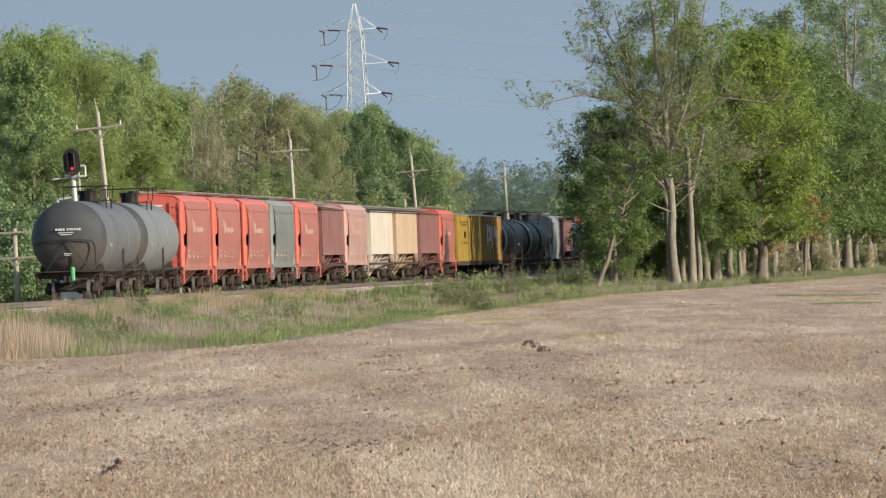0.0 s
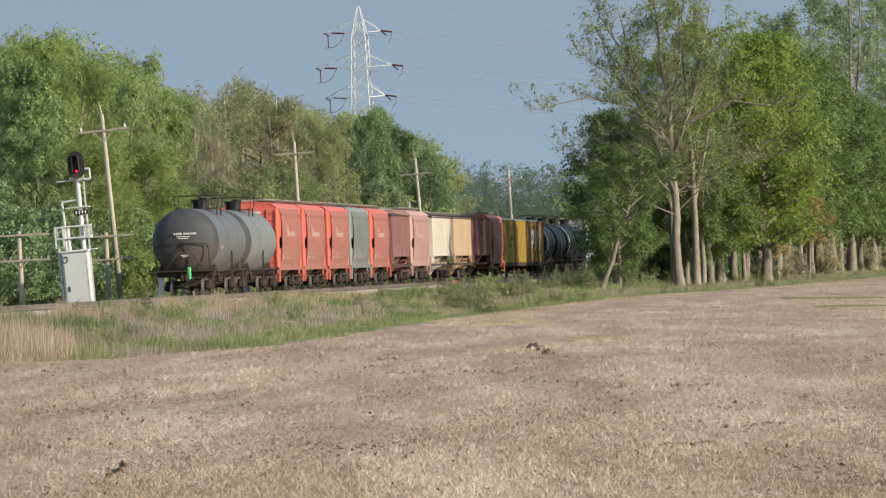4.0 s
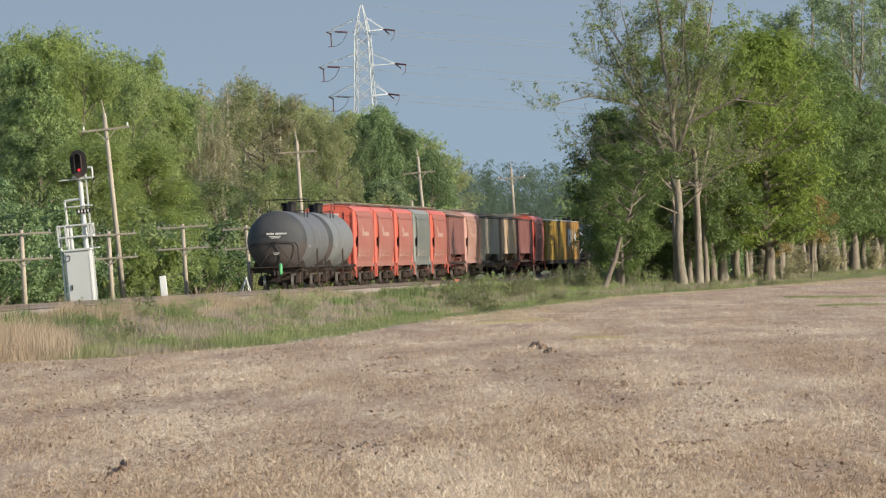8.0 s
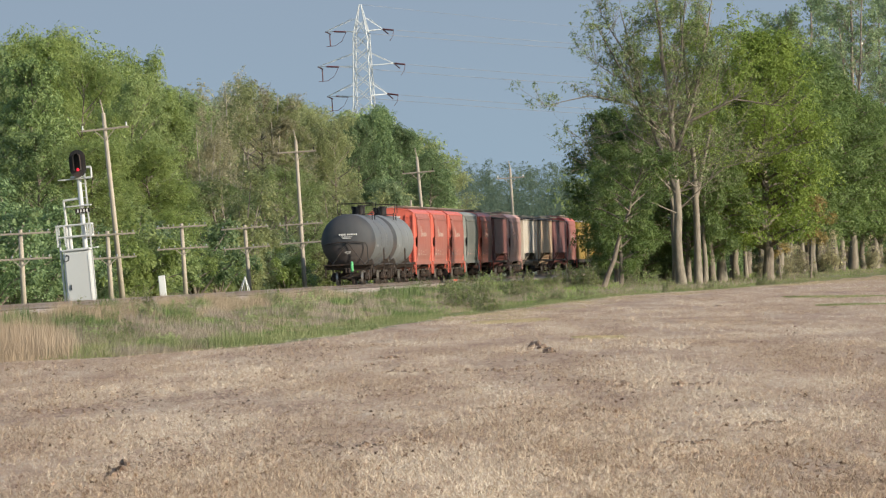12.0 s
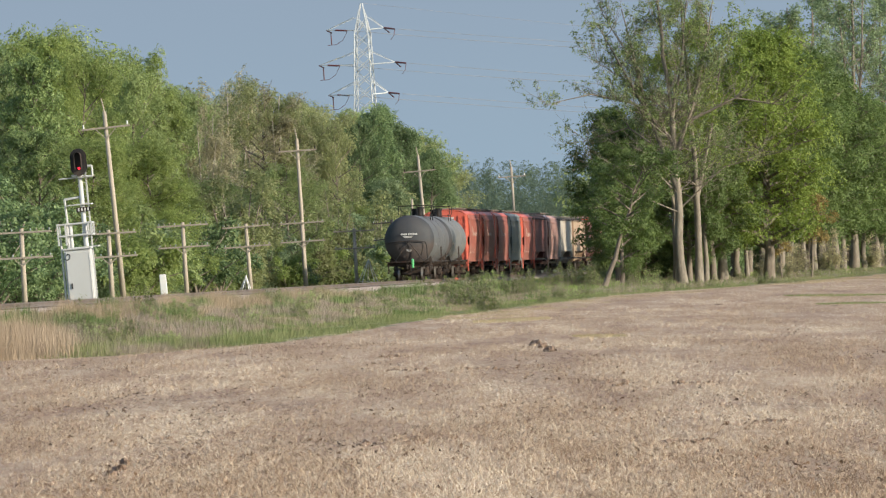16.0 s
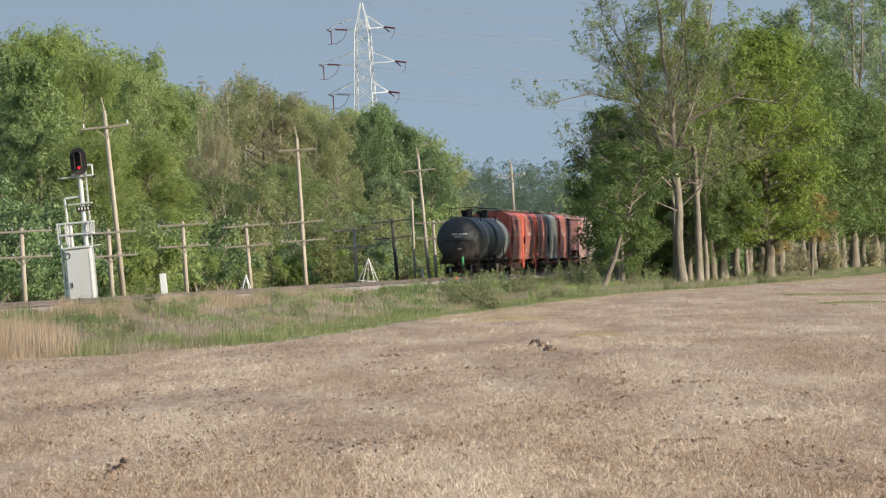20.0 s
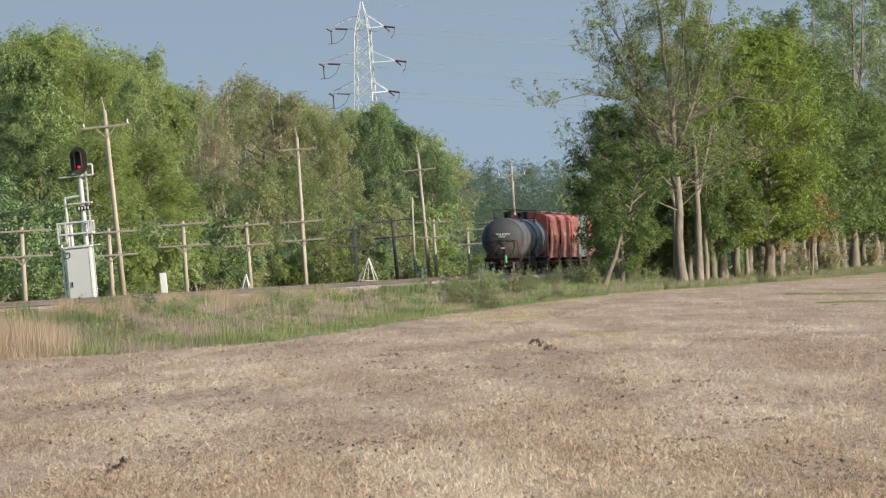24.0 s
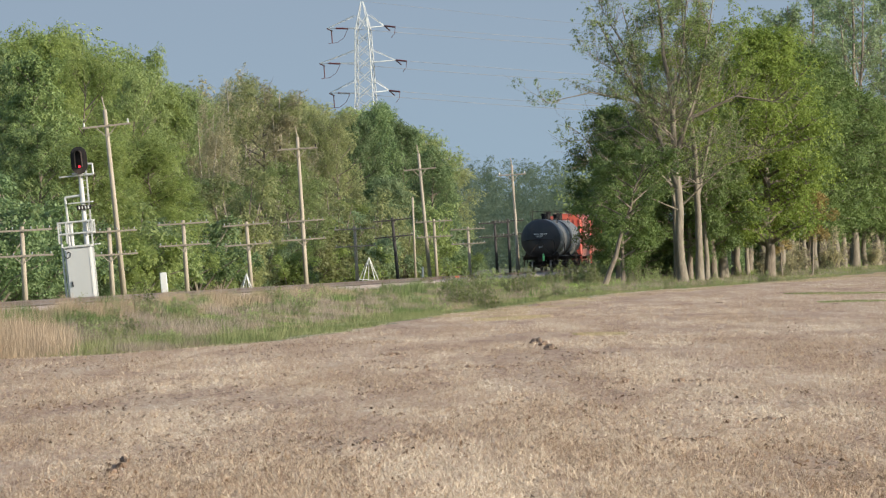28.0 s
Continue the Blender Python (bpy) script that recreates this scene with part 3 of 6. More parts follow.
def left_wood():
    """The wood's edge beyond the line-side poles."""
    R = random.Random(11)
    kinds = [
        tree("tree", "mid-green broadleaf tree at the wood's edge behind the railway", 21, 18, 11, 0.12, GREENLEAF, 50000, 0.086, 26, 0.04, group="wood edge beside the railway", fill=1.15),
        tree("tree", "dark green dense tree at the wood's edge", 22, 18, 10, 0.06, DARKLEAF, 52000, 0.088, 34, 0.0, 0.7, group="wood edge beside the railway", fill=1.0),
        tree("tree", "olive-green tree just in leaf at the wood's edge", 23, 18, 11, 0.15, OLIVELEAF, 42000, 0.08, 28, 0.15, group="wood edge beside the railway", fill=1.05),
        gnarled("tree", "tan budding tree with bare branches showing", 24, [([(0, 0, 0), (.3, 0, 6), (.1, .2, 12), (.4, .1, 18)], .24), ([(.2, .2, 3), (-1.2, .4, 9), (-2.4, .5, 16)], .16), ([(.2, 0, 5), (1.6, -.3, 10), (2.8, -.4, 16)], .15)], [], 34, 4.0, 3.8, BUDLEAF, 32000, 0.066, .42, .92, PALEBARK, "wood edge beside the railway", .9),
        tree("tree", "fresh green tree with a full round crown", 25, 18, 11, 0.08, FRESHLEAF, 50000, 0.086, 28, 0.02, group="wood edge beside the railway", fill=1.2),
        tree("tree", "green tree deeper in the wood", 26, 18, 12, 0.15, GREENLEAF, 36000, 0.10, 24, 0.0, group="wood edge beside the railway", fill=1.25),
        tree("tree", "tan budding tree deeper in the wood", 27, 18, 12, 0.15, BUDLEAF, 30000, 0.092, 24, 0.1, group="wood edge beside the railway", fill=1.15),
        tree("tree", "olive tree deeper in the wood", 28, 18, 12, 0.15, OLIVELEAF, 34000, 0.098, 24, 0.05, group="wood edge beside the railway", fill=1.2),
        tree("tree", "tall pointed bright green tree at the wood's edge", 29, 18, 6.5, 0.1, FRESHLEAF, 36000, 0.078, 34, 0.03, 0.25, group="wood edge beside the railway", fill=.9, rise=.5),
        tree("tree", "deep green layered tree at the wood's edge", 30, 18, 10, 0.05, SHADELEAF, 50000, 0.09, 46, 0.0, 0.6, group="wood edge beside the railway", fill=.72),
    ]
    sky_x = [-60, 0, 50, 110, 140, 180, 250, 320, 345, 400, 450, 490, 530, 570, 610, 650, 700, 735, 765, 790, 815]
    sky_y = [55, 68, 45, 40, 58, 105, 98, 132, 180, 165, 132, 148, 165, 180, 190, 182, 165, 192, 222, 255, 290]
    used = [False] * len(kinds)

    def put_tree(k, x, w, top, turn=None, slim=1.0):
        u = x - 784
        d = (41.67 + w) / (SLOPE - u / 18600)
        px = at_px(u, d)
        zb = ground_z(px, d)
        # the top of the tree seen on the sloping horizon of the leaning camera
        zt = EYE_Z + (465 - top - u * math.tan(radians(2.0))) * d / 18600
        h = max(3.0, zt - zb)
        ob = place(kinds[k], px, d, h / 18 * 1.0 * slim, h / 18, R.uniform(0, 360) if turn is None else turn, copies=used[k])
        used[k] = True
    x = -40
    while x < 800:
        top = np.interp(x, sky_x, sky_y) + R.choice([-14, -4, 4, 16, 34]) + R.uniform(-8, 8)
        if x < 75:
            k = 9
        elif x < 170:
            k = R.choice([0, 4, 4, 0])
        elif x < 330:
            k = R.choice([2, 0, 0, 4])
        elif x < 560:
            k = R.choice([3, 2, 3, 3, 2])
        elif x < 640:
            k = R.choice([2, 0])
        else:
            k = 1
        put_tree(k, x, R.uniform(21, 30), top, slim=R.uniform(.52, .84) * (1.35 if k == 3 else 1))
        x += R.uniform(22, 34) if x < 500 else R.uniform(19, 28)
    for x, w, top in ((38, 27, 42), (62, 30, 48), (104, 25, 30), (127, 26, 34), (150, 27, 62), (248, 26, 96), (300, 24, 128)):
        put_tree(8, x, w, top, slim=1.0)
    x = -50
    while x < 790:  # second row
        put_tree(R.choice([5, 5, 7]) if x < 330 or x > 620 else R.choice([6, 6, 7]), x, R.uniform(36, 52), np.interp(x, sky_x, sky_y) + R.uniform(4, 44))
        x += R.uniform(24, 36)
    x = -45
    while x < 790:  # lower young trees in front
        top = 470 - (470 - np.interp(x, sky_x, sky_y)) * R.choice([.22, .3, .42, .55, .62])
        k = 9 if x < 80 else (R.choice([0, 4, 4, 0]) if x < 400 or x > 640 else R.choice([2, 2, 4, 0, 3])) if x < 640 else R.choice([0, 1, 1, 1])
        put_tree(k, x, R.uniform(15.5, 20), top, slim=R.uniform(.85, 1.35))
        x += R.uniform(22, 36)
    # brush along the foot of the wood
    kinds_b = [bush("bush", "green leafy bush at the foot of the wood", 31, 3.6, 4.2, GREENLEAF, 13000, 0.062, "brush by the railway"),
               bush("bush", "fresh green bush at the foot of the wood", 32, 3.2, 4.5, FRESHLEAF, 13000, 0.062, "brush by the railway"),
               bush("bush", "pale grey-green bush at the foot of the wood", 33, 3.2, 3.6, PALELEAF, 12000, 0.058, "brush by the railway"),
               bush("bush", "olive scrub bush at the foot of the wood", 34, 4.2, 3.0, OLIVELEAF, 12000, 0.058, "brush by the railway"),
               bush("bush", "dark green bush, its leaves darkened to stand for the wood's shade", 35, 3.6, 4.2, DARKLEAF, 13000, 0.062, "brush by the railway")]
    ub = [False] * 5
    x = -40
    while x < 830:
        u = x - 784
        d = (41.67 + R.uniform(14, 17.5)) / (SLOPE - u / 18600)
        # kind 4: dark leaves put in the shade at the wood's left foot
        k = 4 if x < 105 else (R.choice([0, 1, 0, 1, 2, 4]) if x < 400 or x > 740 else R.choice([1, 2, 3, 3]))
        place(kinds_b[k], at_px(u, d), d, R.uniform(1.0, 2.0), None, R.uniform(0, 360), copies=ub[k])
        ub[k] = True
        x += R.uniform(8, 16)
    # pale willow-like tree and a pale bush
    for x, w, top, seed in ((690, 17, 305, 41), (585, 16, 395, 42)):
        u = x - 784
        d = (41.67 + w) / (SLOPE - u / 18600)
        zt = EYE_Z + (465 - top - u * math.tan(radians(2.0))) * d / 18600
        px = at_px(u, d)
        t = tree("tree", "pale grey-green young tree in front of the wood", seed, zt - ground_z(px, d), 4.2, 0.05, PALELEAF, 20000, 0.08, 22, fill=1.2)
        place(t, px, d, copies=False)


left_wood()


def right_row():
    """The line of big trees on the field side of the track."""
    R = random.Random(12)
    g = "tree row along the field"
    t1 = gnarled("tree", "big half-bare sycamore with forked pale trunk and thin leaves", 51,
                 [([(-.55, 0, 0), (-.75, 0, 5), (-.9, 0, 10), (-1.3, 0, 16), (-1.7, 0, 21.5)], .37), ([(-.8, 0, 7), (-2.8, .3, 13), (-4.2, .4, 19.5)], .18), ([(-.8, 0, 9), (1.0, -.3, 14), (2.2, -.4, 20)], .17), ([(-1.9, .2, 11), (-4.4, -.2, 15.5), (-6.0, -.3, 18.6)], .13), ([(-.9, 0, 12), (-.1, -.6, 16), (.5, -.8, 21)], .13)],
                 [([(-.7, 0, 10), (-3.6, -.5, 12.9), (-6.6, -1, 13.6), (-9.7, -1.2, 13.0)], .12, True), ([(-.6, 0, 8.6), (-4.0, .6, 11.2), (-7.0, .8, 10.4)], .10, True), ([(-.5, 0, 6.3), (-2.6, -.8, 8.4), (-6.4, -1.2, 8.7)], .09, False),
                  ([(-2.0, .2, 11.5), (-4.2, 0, 14.6), (-6.0, .2, 15.8)], .10, True), ([(-3, .3, 15), (-4.6, .6, 17.6), (-5.6, .6, 19.4)], .08, True), ([(.2, -.2, 11.5), (3.5, -1, 13.0), (6.8, -1.2, 12.4)], .12, False), ([(-.4, 0, 5.6), (2.5, -1, 8.2), (5.0, -1, 8.8)], .06, False),
                  ([(-.8, -.2, 5.2), (-3.4, -1.2, 6.4), (-4.6, -1.6, 5.6), (-6.2, -1.8, 5.9)], .05, False), ([(-.6, -.1, 7.6), (-3.0, -1.4, 9.4), (-4.4, -1.8, 8.3)], .08, False), ([(-.3, -.3, 8.4), (1.8, -1.6, 9.8), (4.2, -2, 9.2)], .05, False)],
                 84, 6.8, 4.3, OLIVEFRESH, 50000, 0.062, .40, .62, ROUGHBARK, g, .75, kids=5)
    place(t1, 17.3, 735, copies=False)
    t1b = gnarled("tree", "slender half-bare tree beside the big sycamore", 52, [([(0, 0, 0), (-.1, 0, 7), (-.3, 0, 14), (-.6, 0, 20)], .30), ([(0, 0, 6), (1.4, .5, 12), (2.4, .6, 18)], .15)], [], 44, 7.4, 4.2, ROWLEAF, 34000, 0.066, .45, .7, ROUGHBARK, g, .8)
    place(t1b, 18.0, 739, copies=False)
    place(t1b, 16.6, 746, .85, .9, 200)
    t2 = tree("tree", "dark leafy tree overhanging the railway track", 53, 13, 7.5, 0.1, ROWLEAFDARK, 48000, 0.08, 30, 0.1, 0.7, (-0.03, 0), g, 0.26, fill=1.1)
    place(t2, 12.6, 752, copies=False)
    place(t2, 15.4, 766, 1.0, 1.0, 140)
    place(t2, 13.2, 742, .9, .9, 75)
    place(t2, 12.5, 734, .62, .8, 300)
    place(t2, 14.6, 757, .62, .6, 40)
    t3 = tree("tree", "leaning tree trunk with dark foliage over the bank", 54, 9, 7, 0.4, ROWLEAFDARK, 18000, 0.076, 18, 0.1, 1.0, (0.33, 0.05), g, 0.2, fill=1.1)
    place(t3, 10.7, 702, copies=False)
    big = tree("tree", "tall full yellow-green tree in the field-side row", 55, 20, 11, 0.13, ROWLEAF, 105000, 0.086, 64, 0.0, 0.92, (0, 0), g, 0.45, fill=1.0)
    big2 = tree("tree", "tall full green tree in the field-side row", 56, 20, 11, 0.16, ROWLEAFDARK, 85000, 0.092, 50, 0.0, 0.85, (0, 0), g, 0.42, fill=.95)
    thin = gnarled("tree", "tall thin-leaved tree standing behind the row", 57, [([(0, 0, 0), (.2, 0, 10), (-.2, .2, 18), (.1, .1, 27)], .34), ([(.1, 0, 8), (-2.0, .4, 16), (-3.4, .5, 24)], .2), ([(.1, 0, 10), (2.2, -.3, 17), (3.6, -.4, 25)], .2)], [], 46, 9.0, 5.2, PALELEAF, 22000, 0.11, .6, .7, TWIG, g, .8)
    spots = [(big, 1362, 757, .92, .97), (big2, 1302, 776, .78, .86), (big, 1326, 808, .7, .8), (big2, 1264, 752, .62, .7), (big2, 1222, 750, .55, .56), (big2, 1404, 820, .72, .8), (big2, 1424, 828, .7, .84),
             (big2, 1432, 832, .86, .95), (big2, 1470, 850, .84, .86), (big2, 1512, 866, .84, .78), (big2, 1552, 884, .84, .72), (big2, 1600, 900, .84, .70), (big, 1640, 905, .8, .68), (big2, 1500, 905, .9, .72), (big2, 1395, 870, .9, .80)]
    seen = set()
    for t, x, d, s, sz in spots:
        place(t, at_px(x - 786, d), d, s, sz * .97, R.uniform(0, 360), copies=t in seen)
        seen.add(t)
    first = True
    for x, d, s in ((1408, 1010, .92), (1455, 1030, 1.02), (1522, 1000, 1.05), (1575, 1020, 1.0), (1625, 1010, 1.0)):
        place(thin, at_px(x - 786, d), d, s, s, R.uniform(0, 360), copies=not first)
        first = False
    # young trees with last year's rusty leaves under the big crowns
    dry = tree("tree", "young tree with rusty orange-brown leaves under the row", 59, 6.6, 3.4, 0.42, RUSTLEAF, 5200, 0.07, 16, 0.25, 0.9, (0.05, 0), g, 0.07, fill=1.25, bark=TWIG)
    place(dry, at_px(1437 - 786, 768), 768, copies=False)
    place(dry, at_px(1385 - 786, 764), 764, .72, .66, 130)
    # thick trunks of the row
    trunk = tree("tree", "thick pale-barked trunk with a high leafy crown in the row", 58, 15, 7, 0.26, ROWLEAFDARK, 28000, 0.10, 28, 0.0, 1.0, (0.015, 0), g, 0.37, bark=ROUGHBARK, fill=1.2, limb=.25)
    first = True
    for x, d, s in ((1253, 748, .55), (1285, 758, .95), (1303, 764, .7), (1327, 775, .5), (1349, 778, 1.0), (1366, 782, .75), (1385, 784, .95), (1398, 814, .9), (1424, 812, .5), (1444, 818, .8), (1461, 830, 1.15), (1482, 842, .9), (1497, 850, .75), (1518, 856, 1.2), (1536, 866, .75), (1552, 872, 1.05), (1566, 884, .7), (1588, 890, 1.0)):
        place(trunk, at_px(x - 786 + R.uniform(-4, 4), d), d, s * R.uniform(.85, 1.1), R.uniform(.82, 1.0), R.uniform(0, 360), copies=not first)
        first = False
    # low bushes under the row and along the track's field side
    b = [bush("bush", "green bush under the tree row", 61, 2.4, 3.0, GREENLEAF, 11000, 0.058, "brush under the row"), bush("bush", "dark bush under the tree row", 62, 2.8, 3.2, DARKLEAF, 12000, 0.062, "brush under the row"),
         bush("bush", "brown leafless thicket between the trunks of the row", 63, 2.6, 2.6, BUDLEAF, 2600, 0.06, "brush under the row")]
    ub = [False, False, False]
    for k in range(46):  # dark undergrowth between the trunks and the railway
        y = 762 + k * 4.4 + R.uniform(-3, 3)
        place(b[1], 17.2 + (y - 735) * .12 - R.uniform(2.5, 8), y, R.uniform(1.0, 1.7), None, R.uniform(0, 360), copies=ub[1])
        ub[1] = True
    for k in range(12):
        y = 770 + k * 12 + R.uniform(-4, 4)
        place(b[2], 18.6 + (y - 735) * .12 + R.uniform(-1, 2.5), y, R.uniform(.6, 1.2), None, R.uniform(0, 360), copies=ub[2])
        ub[2] = True
    for k in range(34):
        y = 700 + k * 9 + R.uniform(-3, 3)
        i = R.choice([0, 1, 1])
        place(b[i], track_x(y) + R.uniform(5.5, 11), y, R.uniform(.5, 1.1) * (.38 if y < 790 else 1), None, R.uniform(0, 360), copies=ub[i])
        ub[i] = True


right_row()


def far_wood():
    """The distant wood that closes the railway's corridor."""
    R, rng = random.Random(13), np.random.default_rng(13)
    c, r = [], []
    for k in range(330):
        d = R.uniform(1650, 1900)
        px = -60 + 390 * k / 330
        h = R.uniform(12.5, 19) if k % 3 else R.uniform(8, 13)
        x = at_px(px, d)
        for q in range(8):
            w = 2.4 * math.sin(math.pi * (q + 1.6) / 10)
            c.append((x + R.uniform(-w, w), d + R.uniform(-w, w), 1 + h * (q + .6) / 8.4))
            r.append(R.uniform(.8, 1.7))
    far = put("far_wood", quads("far_wood", leaf_quads(rng, c, r, 520000, 0.12, 1.0)), HAZEDLEAF)
    tagged(far, "distant wood with haze painted into its grey-green leaves, closing the view", "woodland", kind="stuff")
    c, r = [], []
    for k in range(560):
        d = R.uniform(1180, 1500)
        x = at_px(R.choice([R.uniform(-700, -25), R.uniform(255, 950)]), d)
        if abs(x - track_x(d)) < 6:
            continue
        h = R.uniform(7, 14)
        for q in range(4):
            c.append((x + R.uniform(-3, 3), d, 1 + h * (q + .6) / 4.4))
            r.append(R.uniform(1.3, 2.6))
    wood = put("background_wood", quads("background_wood", leaf_quads(rng, c, r, 130000, 0.30, 1.0)), GREENLEAF)
    tagged(wood, "dense green woodland behind the tree rows", "woodland", kind="stuff")


far_wood()


# ---- rolling stock ----
def bogie(parent, y):
    """A three-piece freight truck with two wheelsets."""
    bm = B()
    for x in (-1.0, 1.0):
        extr = [(y0, z0) for y0, z0 in ((-1.15, .34), (-1.15, .56), (-.5, .74), (.5, .74), (1.15, .56), (1.15, .34), (.75, .36), (.42, .22), (-.42, .22), (-.75, .36))]
        a = [bm.verts.new((x - .08, p, q)) for p, q in extr]
        b = [bm.verts.new((x + .08, p, q)) for p, q in extr]
        bm.faces.new(a)
        bm.faces.new(b[::-1])
        for k in range(len(a)):
            j = (k + 1) % len(a)
            bm.faces.new((a[k], a[j], b[j], b[k]))
        for yy in (-.89, .89):
            bar(bm, (x - .14, yy, .42), (x + .16, yy, .42), .13, 10)
        for yy in (-.15, .15):
            bar(bm, (x, yy, .28), (x, yy, .62), .09, 8)
    box(bm, 0, 0, .62, 2.2, .38, .24)
    box(bm, 0, 0, .80, .6, .5, .16)
    bmesh.ops.recalc_face_normals(bm, faces=bm.faces)
    bo = part("bogie", bm, UNDER, parent, "grimy cast steel freight bogie", pose(0, y, 0))
    for yy in (-.89, .89):
        bm = B()
        bar(bm, (-1.0, 0, 0), (1.0, 0, 0), .075, 10)
        for s in (-1, 1):
            bar(bm, (s * .685, 0, 0), (s * .715, 0, 0), .45, 24)
            bar(bm, (s * .715, 0, 0), (s * .825, 0, 0), .42, 24)
            for k in range(2):
                box(bm, s * .83, .2 * (1 if k else -1), 0, .01, .06, .2)
        bm.normal_update()
        for f in bm.faces:
            c = f.calc_center_median()
            f.material_index = 0 if abs(f.normal.x) < .3 and math.hypot(c.y, c.z) > .3 else 1
        ws_mesh = part("wheelset", bm, WHEELRIM, bo, "worn bright steel wheels on an axle", pose(0, yy, .42)).data
        ws_mesh.materials.append(UNDER)
    return bo


def coupler(parent, y, s):
    bm = B()
    box(bm, 0, y - s * .35, .87, .3, .7, .28)
    box(bm, 0, y + s * .12, .87, .26, .34, .24, bev=.03)
    box(bm, -.08, y + s * .36, .87, .10, .18, .28, bev=.02)
    box(bm, .1, y + s * .32, .87, .1, .12, .28, bev=.02)
    part("coupler", bm, UNDER, parent)


def brake_wheel(parent, x, y, z):
    bm = B()
    n = 14
    polybar(bm, [(x + .28 * math.cos(6.2832 * k / n), y, z + .28 * math.sin(6.2832 * k / n)) for k in range(n + 1)], .022, 5)
    for k in range(4):
        a = k * math.pi / 4
        bar(bm, (x - .28 * math.cos(a), y, z - .28 * math.sin(a)), (x + .28 * math.cos(a), y, z + .28 * math.sin(a)), .014, 5)
    bar(bm, (x, y, z), (x, y + .2, z), .04, 6)
    part("brake_wheel", bm, BLACKSTEEL, parent)


def ladder(parent, x, y0, y1, z0, z1, mat, axis="y", rungs=6):
    bm = B()
    ends = [(x, y0), (x, y1)] if axis == "y" else [(y0, x), (y1, x)]
    for a, b in ends:
        plank(bm, (a, b, z0), (a, b, z1), .05, .05)
    for k in range(rungs):
        z = z0 + (z1 - z0) * (k + .5) / rungs
        bar(bm, (*ends[0], z), (*ends[1], z), .016, 5)
    part("ladder", bm, mat, parent)


def bars(parent, mat, items, name="lettering", label="worn white painted lettering"):
    """Unreadable lettering as plain raised bars: boxes by centre and size."""
    for it in items:
        part(name, box(B(), *it), mat, parent, label)


